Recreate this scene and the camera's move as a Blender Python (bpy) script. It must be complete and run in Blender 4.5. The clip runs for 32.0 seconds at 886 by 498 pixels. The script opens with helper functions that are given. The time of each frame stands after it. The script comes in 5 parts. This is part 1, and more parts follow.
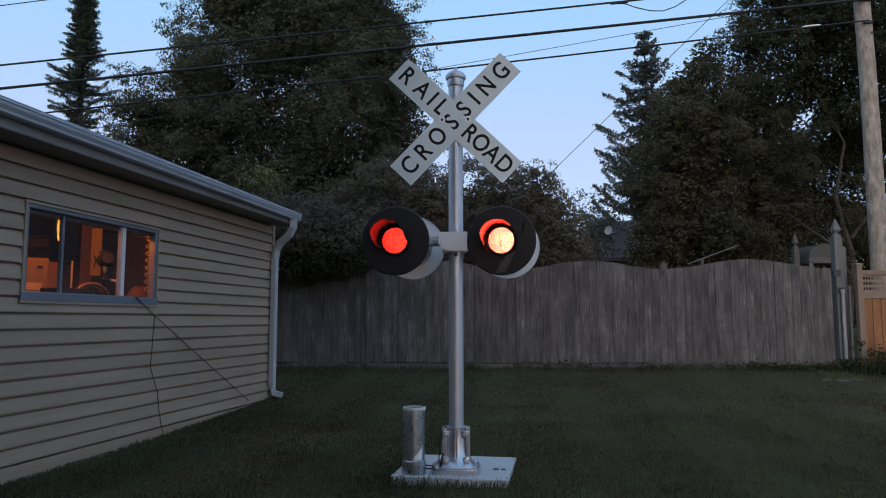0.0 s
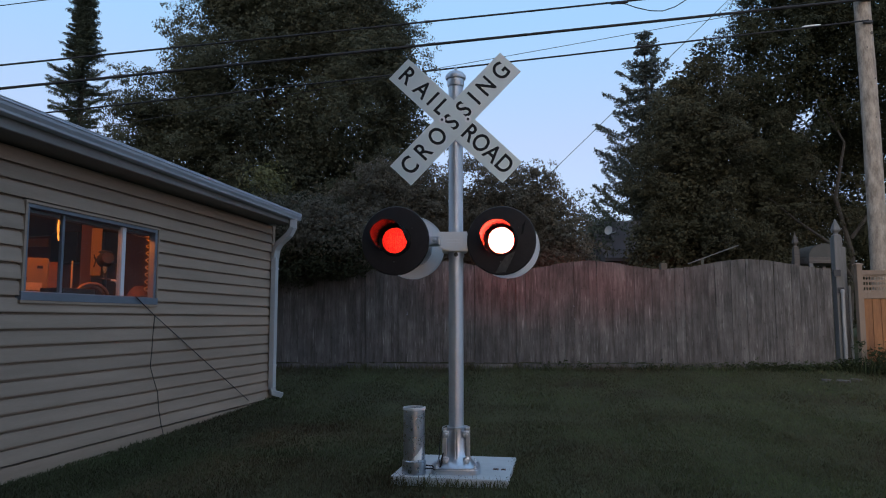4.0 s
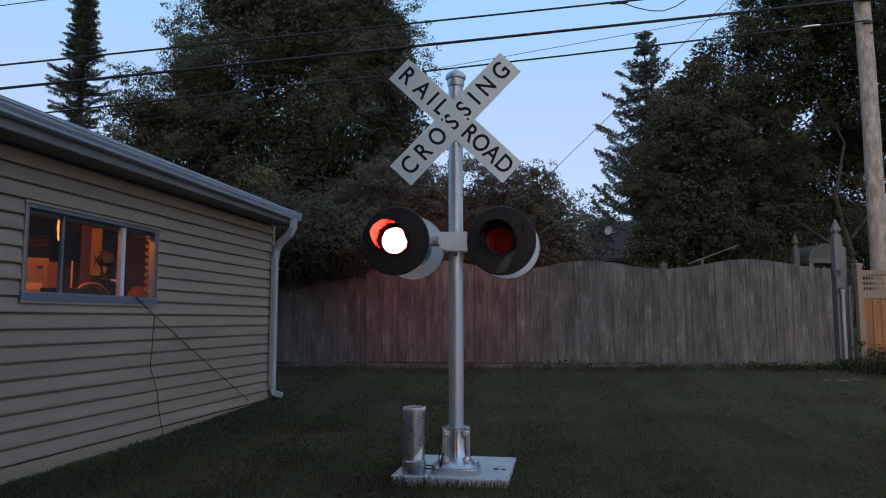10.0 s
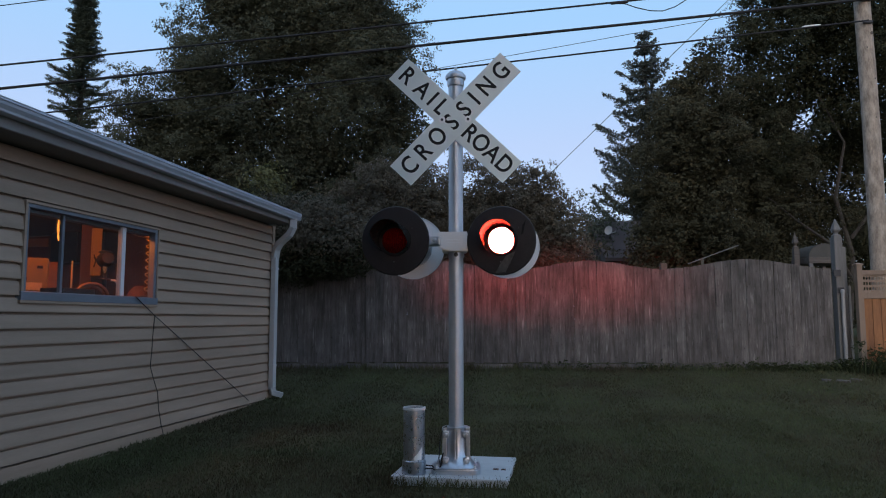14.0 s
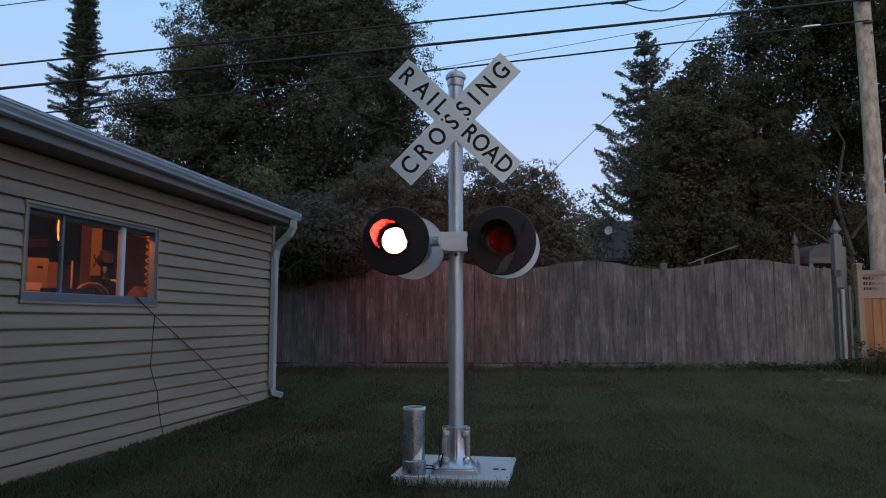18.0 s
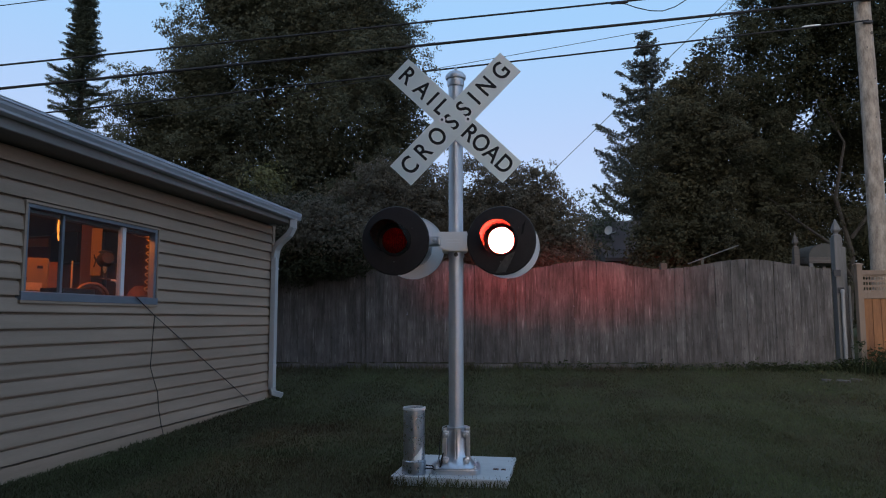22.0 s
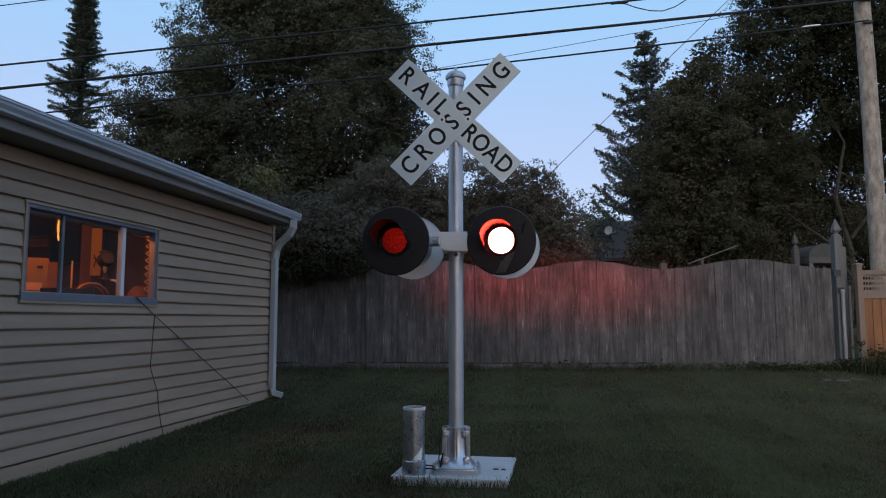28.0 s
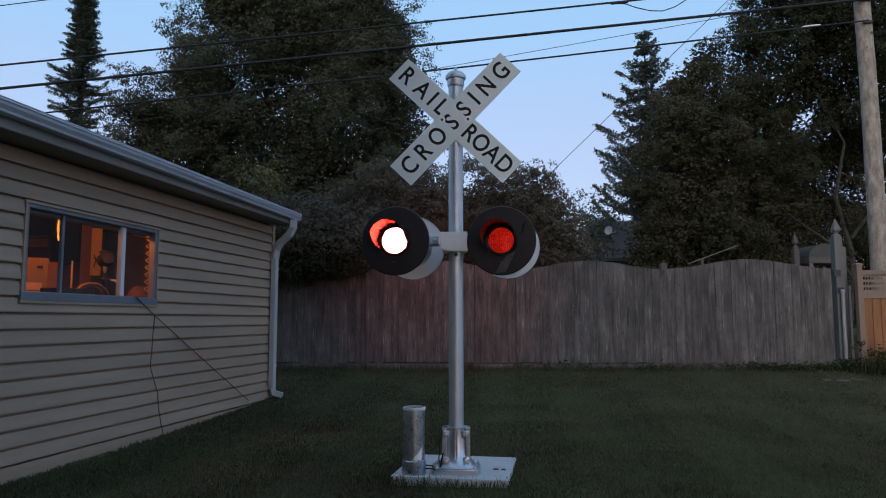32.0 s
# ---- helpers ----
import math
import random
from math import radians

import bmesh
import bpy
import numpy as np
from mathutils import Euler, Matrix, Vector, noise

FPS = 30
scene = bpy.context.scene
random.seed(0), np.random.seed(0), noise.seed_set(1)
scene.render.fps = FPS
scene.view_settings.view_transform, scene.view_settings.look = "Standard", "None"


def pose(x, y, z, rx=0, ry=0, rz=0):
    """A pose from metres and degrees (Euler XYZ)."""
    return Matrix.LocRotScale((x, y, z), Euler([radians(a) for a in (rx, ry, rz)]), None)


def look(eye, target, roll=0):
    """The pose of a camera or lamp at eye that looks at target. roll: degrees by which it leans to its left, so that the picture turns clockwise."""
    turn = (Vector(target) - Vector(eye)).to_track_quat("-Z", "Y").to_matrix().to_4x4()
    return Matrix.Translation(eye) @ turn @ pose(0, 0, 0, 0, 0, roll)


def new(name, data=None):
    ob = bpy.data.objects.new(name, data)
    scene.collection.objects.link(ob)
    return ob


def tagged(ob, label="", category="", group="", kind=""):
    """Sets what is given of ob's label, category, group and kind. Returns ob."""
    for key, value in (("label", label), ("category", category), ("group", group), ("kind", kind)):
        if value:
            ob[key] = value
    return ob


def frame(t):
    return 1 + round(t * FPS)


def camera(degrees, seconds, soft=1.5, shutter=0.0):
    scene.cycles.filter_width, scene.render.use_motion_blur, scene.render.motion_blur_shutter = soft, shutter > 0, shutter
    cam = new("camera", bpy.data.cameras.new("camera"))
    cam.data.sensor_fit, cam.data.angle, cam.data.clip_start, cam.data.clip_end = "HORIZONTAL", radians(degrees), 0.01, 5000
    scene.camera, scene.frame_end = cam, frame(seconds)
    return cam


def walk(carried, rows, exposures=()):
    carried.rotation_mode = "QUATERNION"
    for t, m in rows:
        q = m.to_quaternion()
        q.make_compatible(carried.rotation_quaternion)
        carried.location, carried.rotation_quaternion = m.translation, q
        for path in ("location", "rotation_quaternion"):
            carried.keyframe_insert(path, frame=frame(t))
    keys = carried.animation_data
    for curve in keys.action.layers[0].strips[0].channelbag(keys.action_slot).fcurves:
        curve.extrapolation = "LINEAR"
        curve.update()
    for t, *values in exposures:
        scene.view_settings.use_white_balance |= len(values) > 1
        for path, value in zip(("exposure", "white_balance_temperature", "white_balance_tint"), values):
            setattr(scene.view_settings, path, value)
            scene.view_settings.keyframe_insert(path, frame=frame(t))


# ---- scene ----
cam = camera(63.98, 32.0, soft=1.1)
EYE = pose(0, 0, 1.17, 90 + 5.69, 0, 0)
walk(cam, [(0, EYE), (32, EYE)], exposures=[(0, 0.12, 7200, 14), (32, 0.03, 7150, 14)])

# ---- light: clear sky just after sundown ----
world = bpy.data.worlds.new("dusk_sky")
scene.world = world
world.use_nodes = True
wn = world.node_tree.nodes
sky = wn.new("ShaderNodeTexSky")
sky.sky_type = "NISHITA"
sky.sun_disc = False
sky.sun_elevation = radians(6)
sky.sun_rotation = radians(170)
sky.altitude = 0
sky.air_density, sky.dust_density, sky.ozone_density = 1.0, 0.5, 2.0
wn["Background"].inputs["Strength"].default_value = 0.46
even = wn.new("ShaderNodeMix")
even.data_type = "RGBA"
even.inputs["Factor"].default_value = 0.84
even.inputs["B"].default_value = (0.80, 1.27, 2.06, 1)   # thin even haze of the late dusk
world.node_tree.links.new(sky.outputs["Color"], even.inputs["A"])
# rose-grey towards the horizon, clear blue higher up
where, high = wn.new("ShaderNodeTexCoord"), wn.new("ShaderNodeSeparateXYZ")
hue, tinted = wn.new("ShaderNodeValToRGB"), wn.new("ShaderNodeMix")
tinted.data_type, tinted.blend_type = "RGBA", "MULTIPLY"
tinted.inputs["Factor"].default_value = 1.0
hue.color_ramp.elements[0].position, hue.color_ramp.elements[0].color = 0.24, (1.05, 0.93, 0.95, 1)
hue.color_ramp.elements[1].position, hue.color_ramp.elements[1].color = 0.40, (0.85, 1.0, 1.03, 1)
hue.color_ramp.elements.new(0.75).color = (0.96, 1.0, 1.0, 1)
world.node_tree.links.new(where.outputs["Generated"], high.inputs["Vector"])
world.node_tree.links.new(high.outputs["Z"], hue.inputs["Fac"])
world.node_tree.links.new(even.outputs["Result"], tinted.inputs["A"])
world.node_tree.links.new(hue.outputs["Color"], tinted.inputs["B"])
world.node_tree.links.new(tinted.outputs["Result"], wn["Background"].inputs["Color"])

sun = new("sun", bpy.data.lights.new("sun", "SUN"))
sun.data.energy, sun.data.angle, sun.data.color = 1.35, radians(40), (1.0, 0.96, 0.90)
sun.matrix_world = look((0, 0, 0), (0.22, 0.88, -0.38))


# ---- helpers of this scene ----
def mesh_of(name, bm, material, smooth=False):
    me = bpy.data.meshes.new(name)
    bm.normal_update()
    bm.to_mesh(me)
    bm.free()
    if material:
        me.materials.append(material)
    if smooth:
        for p in me.polygons:
            p.use_smooth = True
        me.set_sharp_from_angle(angle=radians(38))
    return me


def part(name, bm, material, parent, label="", at=None, smooth=False):
    ob = new(name, mesh_of(name, bm, material, smooth))
    ob.parent = parent
    if at is not None:
        ob.matrix_basis = at
    return tagged(ob, label)


def thing(name, label, category, at=None, group="", kind=""):
    ob = new(name)
    ob.empty_display_size = 0.1
    if at is not None:
        ob.matrix_basis = at
    return tagged(ob, label, category, group, kind)


def solo(name, bm, material, label, category, at=None, group="", kind="", smooth=False):
    ob = new(name, mesh_of(name, bm, material, smooth))
    if at is not None:
        ob.matrix_basis = at
    return tagged(ob, label, category, group, kind)


def box(bm, lo, hi, m=None, bevel=0.0):
    b = bmesh.new()
    bmesh.ops.create_cube(b, size=1)
    for v in b.verts:
        v.co = Vector([lo[i] + (v.co[i] + 0.5) * (hi[i] - lo[i]) for i in range(3)])
    if bevel:
        bmesh.ops.bevel(b, geom=b.edges[:], offset=bevel, segments=2, profile=0.7, affect="EDGES")
    add(bm, b, m)
    return bm


def add(bm, other, m=None):
    if m is not None:
        other.transform(m)
    me = bpy.data.meshes.new("tmp")
    other.to_mesh(me)
    other.free()
    bm.from_mesh(me)
    bpy.data.meshes.remove(me)


def one_box(lo, hi, bevel=0.0):
    return box(bmesh.new(), lo, hi, None, bevel)


def lathe(bm, profile, seg=32, m=None, close=False):
    """Turns (radius, height) pairs round z."""
    b = bmesh.new()
    rings = []
    for r, z in profile:
        if r < 1e-6:
            rings.append([b.verts.new((0, 0, z))])
        else:
            rings.append([b.verts.new((r * math.cos(2 * math.pi * i / seg), r * math.sin(2 * math.pi * i / seg), z)) for i in range(seg)])
    pairs = list(zip(rings, rings[1:])) + ([(rings[-1], rings[0])] if close else [])
    for a, c in pairs:
        for i in range(seg):
            j = (i + 1) % seg
            q = [a[i % len(a)], a[j % len(a)], c[j % len(c)], c[i % len(c)]]
            q = list(dict.fromkeys(q))
            if len(q) > 2:
                b.faces.new(q)
    bmesh.ops.recalc_face_normals(b, faces=b.faces[:])
    add(bm, b, m)
    return bm


def tube(bm, pts, radii, seg=8, cap=True):
    """A round rod along points."""
    pts = [Vector(p) for p in pts]
    if not isinstance(radii, (list, tuple)):
        radii = [radii] * len(pts)
    rings = []
    up = None
    for i, p in enumerate(pts):
        d = (pts[min(i + 1, len(pts) - 1)] - pts[max(i - 1, 0)]).normalized()
        if up is None:
            up = d.orthogonal().normalized()
        up = (up - d * up.dot(d)).normalized()
        side = d.cross(up)
        rings.append([bm.verts.new(p + (up * math.cos(2 * math.pi * k / seg) + side * math.sin(2 * math.pi * k / seg)) * radii[i]) for k in range(seg)])
    for a, c in zip(rings, rings[1:]):
        for k in range(seg):
            bm.faces.new((a[k], a[(k + 1) % seg], c[(k + 1) % seg], c[k]))
    if cap:
        bm.faces.new(rings[0][::-1])
        bm.faces.new(rings[-1])
    return bm


def prism(bm, outline, lo, hi, m=None):
    """Extrudes an outline of (y, z) pairs along x."""
    b = bmesh.new()
    a = [b.verts.new((lo, y, z)) for y, z in outline]
    c = [b.verts.new((hi, y, z)) for y, z in outline]
    n = len(outline)
    for i in range(n):
        b.faces.new((a[i], a[(i + 1) % n], c[(i + 1) % n], c[i]))
    b.faces.new(a[::-1])
    b.faces.new(c)
    bmesh.ops.recalc_face_normals(b, faces=b.faces[:])
    add(bm, b, m)
    return bm


def faces_mesh(name, verts, faces, material):
    """A mesh from arrays: faces is (n, k)."""
    me = bpy.data.meshes.new(name)
    verts, faces = np.asarray(verts, np.float32), np.asarray(faces, np.int32)
    n, k = faces.shape
    me.vertices.add(len(verts))
    me.vertices.foreach_set("co", verts.ravel())
    me.loops.add(n * k)
    me.loops.foreach_set("vertex_index", faces.ravel())
    me.polygons.add(n)
    me.polygons.foreach_set("loop_start", np.arange(0, n * k, k, dtype=np.int32))
    me.polygons.foreach_set("loop_total", np.full(n, k, np.int32))
    me.update(calc_edges=True)
    me.materials.append(material)
    return me


# ---- materials ----
def shader(name):
    m = bpy.data.materials.new(name)
    m.use_nodes = True
    nt = m.node_tree
    return m, nt, nt.nodes["Principled BSDF"]


def put(nt, kind, **values):
    n = nt.nodes.new("ShaderNode" + kind)
    for k, v in values.items():
        n.inputs[k.replace("_", " ")].default_value = v
    return n


def surface(name, colour, other=None, rough=0.6, metal=0.0, scale=6.0, stretch=(1, 1, 1), fine=90.0, bump=0.2, depth=0.004,
            spread=0.0, island=0.0, rough_var=0.12, spec=0.5, mid=0.5, knots=False):
    """Two colours mixed by a broad and a fine noise, with relief; spread: value differs from object to object, island: from piece to piece."""
    m, nt, bsdf = shader(name)
    ln = nt.links.new
    other = other or tuple(c * 0.6 for c in colour)
    co = nt.nodes.new("ShaderNodeTexCoord")
    mp = put(nt, "Mapping", Scale=stretch)
    ln(co.outputs["Object"], mp.inputs["Vector"])
    info = nt.nodes.new("ShaderNodeObjectInfo")
    shift = nt.nodes.new("ShaderNodeVectorMath")
    shift.operation = "MULTIPLY_ADD"
    shift.inputs[1].default_value = (13.1, 7.7, 5.3)
    ln(info.outputs["Random"], shift.inputs[0])
    ln(mp.outputs["Vector"], shift.inputs[2])
    src = shift.outputs["Vector"] if spread else mp.outputs["Vector"]
    broad = put(nt, "TexNoise", Scale=scale, Detail=5.0, Roughness=0.6)
    small = put(nt, "TexNoise", Scale=fine, Detail=4.0, Roughness=0.65)
    ln(src, broad.inputs["Vector"])
    ln(src, small.inputs["Vector"])
    both = nt.nodes.new("ShaderNodeMath")
    both.operation = "MULTIPLY_ADD"
    both.inputs[1].default_value = 0.45
    ln(small.outputs["Fac"], both.inputs[0])
    ln(broad.outputs["Fac"], both.inputs[2])
    ramp = put(nt, "MapRange")
    for k, v in (("From Min", 0.45 + (mid - 0.5) * 0.5), ("From Max", 1.0 + (mid - 0.5) * 0.5)):
        ramp.inputs[k].default_value = v
    ln(both.outputs["Value"], ramp.inputs["Value"])
    mix = nt.nodes.new("ShaderNodeMix")
    mix.data_type = "RGBA"
    mix.inputs["A"].default_value = (*colour, 1)
    mix.inputs["B"].default_value = (*other, 1)
    ln(ramp.outputs["Result"], mix.inputs["Factor"])
    out = mix.outputs["Result"]
    if knots:
        # dark knots and pale split edges
        vor = put(nt, "TexVoronoi", Scale=1.0, Randomness=1.0)
        vor.voronoi_dimensions = "2D"
        apart = nt.nodes.new("ShaderNodeSeparateXYZ")
        flat = nt.nodes.new("ShaderNodeCombineXYZ")
        squash = put(nt, "Mapping", Scale=(0.55, 4.2, 1.0))
        ln(src, apart.inputs["Vector"])
        ln(apart.outputs["X"], flat.inputs["X"])
        ln(apart.outputs["Z"], flat.inputs["Y"])
        ln(flat.outputs["Vector"], squash.inputs["Vector"])
        ln(squash.outputs["Vector"], vor.inputs["Vector"])
        near = put(nt, "MapRange")
        for k, v in (("From Min", 0.02), ("From Max", 0.07), ("To Min", 0.6), ("To Max", 0.0)):
            near.inputs[k].default_value = v
        ln(vor.outputs["Distance"], near.inputs["Value"])
        dark = nt.nodes.new("ShaderNodeMix")
        dark.data_type = "RGBA"
        dark.inputs["B"].default_value = (0.03, 0.022, 0.018, 1)
        ln(near.outputs["Result"], dark.inputs["Factor"])
        ln(out, dark.inputs["A"])
        streak = put(nt, "TexNoise", Scale=9.0, Detail=2.0)
        lengthen = put(nt, "Mapping", Scale=(0.6, 0.6, 0.55))
        ln(src, lengthen.inputs["Vector"])
        ln(lengthen.outputs["Vector"], streak.inputs["Vector"])
        pale = put(nt, "MapRange")
        for k, v in (("From Min", 0.60), ("From Max", 0.78), ("To Min", 0.0), ("To Max", 0.65)):
            pale.inputs[k].default_value = v
        ln(streak.outputs["Fac"], pale.inputs["Value"])
        light = nt.nodes.new("ShaderNodeMix")
        light.data_type = "RGBA"
        light.inputs["B"].default_value = (0.34, 0.32, 0.305, 1)
        ln(pale.outputs["Result"], light.inputs["Factor"])
        ln(dark.outputs["Result"], light.inputs["A"])
        # broad water stains
        stain = put(nt, "TexNoise", Scale=1.2, Detail=3.0)
        wide = put(nt, "Mapping", Scale=(0.12, 0.12, 1.8))
        ln(src, wide.inputs["Vector"])
        ln(wide.outputs["Vector"], stain.inputs["Vector"])
        wet = put(nt, "MapRange")
        for k, v in (("From Min", 0.32), ("From Max", 0.66), ("To Min", 0.58), ("To Max", 1.2)):
            wet.inputs[k].default_value = v
        ln(stain.outputs["Fac"], wet.inputs["Value"])
        soak = put(nt, "HueSaturation")
        ln(wet.outputs["Result"], soak.inputs["Value"])
        ln(light.outputs["Result"], soak.inputs["Color"])
        out = soak.outputs["Color"]
    amount = spread or island
    if amount:
        hsv = put(nt, "HueSaturation")
        rnd = put(nt, "MapRange")
        rnd.inputs["To Min"].default_value, rnd.inputs["To Max"].default_value = 1 - amount, 1 + amount
        if spread:
            ln(info.outputs["Random"], rnd.inputs["Value"])
        else:
            geo = nt.nodes.new("ShaderNodeNewGeometry")
            ln(geo.outputs["Random Per Island"], rnd.inputs["Value"])
        ln(rnd.outputs["Result"], hsv.inputs["Value"])
        ln(out, hsv.inputs["Color"])
        out = hsv.outputs["Color"]
    ln(out, bsdf.inputs["Base Color"])
    rr = put(nt, "MapRange")
    rr.inputs["To Min"].default_value, rr.inputs["To Max"].default_value = max(0.02, rough - rough_var), min(1.0, rough + rough_var)
    ln(small.outputs["Fac"], rr.inputs["Value"])
    ln(rr.outputs["Result"], bsdf.inputs["Roughness"])
    bsdf.inputs["Metallic"].default_value = metal
    bsdf.inputs["Specular IOR Level"].default_value = spec
    if bump:
        bp = put(nt, "Bump", Strength=bump, Distance=depth)
        ln(both.outputs["Value"], bp.inputs["Height"])
        ln(bp.outputs["Normal"], bsdf.inputs["Normal"])
    return m


def leaf_material(name, colour, other, translucent=0.25, rough=0.6, patch=0.5, spec=0.25):
    m, nt, bsdf = shader(name)
    ln = nt.links.new
    geo = nt.nodes.new("ShaderNodeNewGeometry")
    co = nt.nodes.new("ShaderNodeTexCoord")
    broad = put(nt, "TexNoise", Scale=patch, Detail=4.0)
    ln(co.outputs["Object"], broad.inputs["Vector"])
    summed = nt.nodes.new("ShaderNodeMath")
    summed.operation = "MULTIPLY_ADD"
    summed.inputs[1].default_value = 0.28
    ln(geo.outputs["Random Per Island"], summed.inputs[0])
    ln(broad.outputs["Fac"], summed.inputs[2])
    rng = put(nt, "MapRange")
    rng.inputs["From Min"].default_value, rng.inputs["From Max"].default_value = 0.4, 0.9
    ln(summed.outputs["Value"], rng.inputs["Value"])
    mix = nt.nodes.new("ShaderNodeMix")
    mix.data_type = "RGBA"
    mix.inputs["A"].default_value, mix.inputs["B"].default_value = (*colour, 1), (*other, 1)
    ln(rng.outputs["Result"], mix.inputs["Factor"])
    ln(mix.outputs["Result"], bsdf.inputs["Base Color"])
    bsdf.inputs["Roughness"].default_value = rough
    bsdf.inputs["Specular IOR Level"].default_value = spec
    tr = nt.nodes.new("ShaderNodeBsdfTranslucent")
    ln(mix.outputs["Result"], tr.inputs["Color"])
    ms = put(nt, "MixShader", Fac=translucent)
    ln(bsdf.outputs["BSDF"], ms.inputs[1])
    ln(tr.outputs["BSDF"], ms.inputs[2])
    ln(ms.outputs["Shader"], nt.nodes["Material Output"].inputs["Surface"])
    return m


def glow(name, colour, strength, front_only=False):
    m, nt, bsdf = shader(name)
    nt.nodes.remove(bsdf)
    e = put(nt, "Emission", Color=(*colour, 1), Strength=strength)
    nt.links.new(e.outputs["Emission"], nt.nodes["Material Output"].inputs["Surface"])
    if front_only:
        m.cycles.emission_sampling = "FRONT_BACK"
    return m


M_GROUND = surface("soil_and_thatch", (0.088, 0.088, 0.048), (0.056, 0.048, 0.032), 0.95, scale=1.3, fine=40, bump=0.6, depth=0.02, spec=0.0)
M_GRASS = leaf_material("grass_blades", (0.080, 0.060, 0.041), (0.104, 0.126, 0.061), 0.25, 0.9, 0.6, 0.02)
M_SIDING = surface("tan_vinyl", (0.435, 0.312, 0.230), (0.305, 0.220, 0.160), 0.55, scale=1.8, stretch=(0.5, 1, 6), fine=38, bump=0.3, depth=0.003, spread=0.07)
M_ALU = surface("painted_aluminium", (0.56, 0.61, 0.68), (0.44, 0.48, 0.54), 0.38, metal=0.05, scale=2, fine=120, bump=0.05, depth=0.001)
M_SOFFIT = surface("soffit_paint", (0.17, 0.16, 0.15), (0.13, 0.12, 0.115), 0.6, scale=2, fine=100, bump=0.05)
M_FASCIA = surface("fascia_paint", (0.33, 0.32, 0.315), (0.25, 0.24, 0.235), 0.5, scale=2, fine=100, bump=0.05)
M_SPOUT = surface("downspout_paint", (0.52, 0.525, 0.53), (0.42, 0.425, 0.43), 0.45, scale=2, fine=120, bump=0.05, depth=0.001)
M_WINFRAME = surface("window_frame_paint", (0.20, 0.225, 0.265), (0.14, 0.16, 0.19), 0.5, scale=5, fine=140, bump=0.08, depth=0.001)
M_ROOF = surface("asphalt_shingle", (0.07, 0.068, 0.066), (0.04, 0.04, 0.04), 0.95, scale=3, fine=200, bump=0.5, depth=0.004)
M_CONCRETE = surface("concrete", (0.55, 0.57, 0.58), (0.40, 0.415, 0.42), 0.85, scale=5, fine=150, bump=0.35, depth=0.003)
M_GALV = surface("silver_painted_steel", (0.59, 0.63, 0.67), (0.47, 0.50, 0.54), 0.47, metal=0.75, scale=7, fine=140, bump=0.025, depth=0.001)
M_CAST = surface("cast_aluminium", (0.60, 0.65, 0.71), (0.44, 0.48, 0.53), 0.30, metal=0.8, scale=9, fine=110, bump=0.06, depth=0.001, rough_var=0.05)
M_TUBE = surface("dull_galvanised_steel", (0.53, 0.58, 0.64), (0.39, 0.43, 0.48), 0.28, metal=0.85, scale=3, fine=40, bump=0.012, depth=0.001, rough_var=0.04)
M_BOLT = surface("zinc_bolt", (0.70, 0.73, 0.76), (0.50, 0.52, 0.54), 0.38, metal=0.6, scale=20, fine=200, bump=0.1, depth=0.001)
M_SIGN = surface("aged_white_sheeting", (0.79, 0.84, 0.81), (0.70, 0.75, 0.72), 0.45, scale=4, fine=60, bump=0.03, depth=0.001)
M_WASHER = surface("white_nylon", (0.9, 0.9, 0.89), (0.84, 0.84, 0.83), 0.35, scale=9, fine=90, bump=0.0)
M_BLACK = surface("black_letter_film", (0.010, 0.010, 0.011), (0.018, 0.018, 0.018), 0.6, scale=9, fine=90, bump=0.02, spec=0.2)
M_MATT = surface("matt_black_paint", (0.025, 0.022, 0.0225), (0.043, 0.037, 0.037), 0.55, scale=5, fine=70, bump=0.1, depth=0.001, spec=0.14)
M_VISOR = surface("semi_gloss_black", (0.014, 0.013, 0.013), (0.024, 0.022, 0.022), 0.24, scale=5, fine=70, bump=0.04, depth=0.001, rough_var=0.05)
# pale tone for the reflection painted on the right-hand disc
M_DISCSHEEN = surface("disc_sheen_grey", (0.09, 0.088, 0.085), (0.02, 0.019, 0.019), 0.5, scale=14, fine=60, bump=0.1, depth=0.001)
M_VOID = surface("lampblack", (0.006, 0.006, 0.006), (0.004, 0.004, 0.004), 0.9, bump=0, spec=0.0)
M_SILVER = surface("silver_paint", (0.84, 0.85, 0.86), (0.74, 0.75, 0.76), 0.45, metal=0.0, scale=4, fine=120, bump=0.05, depth=0.001)
M_WHITEBOX = surface("white_enamel", (0.78, 0.78, 0.78), (0.68, 0.68, 0.68), 0.45, scale=6, fine=90, bump=0.08, depth=0.001)
M_CABLE = surface("black_rubber", (0.009, 0.0095, 0.012), (0.016, 0.016, 0.018), 0.7, bump=0.05)
M_BOARD = surface("weathered_cedar", (0.180, 0.163, 0.153), (0.048, 0.038, 0.034), 0.88, scale=2.2, stretch=(9, 9, 0.8), fine=14, bump=0.5, depth=0.005, spread=0.10, knots=True)
M_RAIL = surface("weathered_rail", (0.13, 0.115, 0.105), (0.06, 0.05, 0.045), 0.9, scale=3, stretch=(0.6, 8, 8), fine=20, bump=0.4)
M_POSTGREY = surface("grey_post", (0.18, 0.175, 0.172), (0.11, 0.105, 0.10), 0.85, scale=3, stretch=(6, 6, 0.6), fine=25, bump=0.4)
M_GREENPOST = surface("treated_post", (0.125, 0.125, 0.10), (0.07, 0.068, 0.052), 0.9, scale=4, fine=40, bump=0.3)
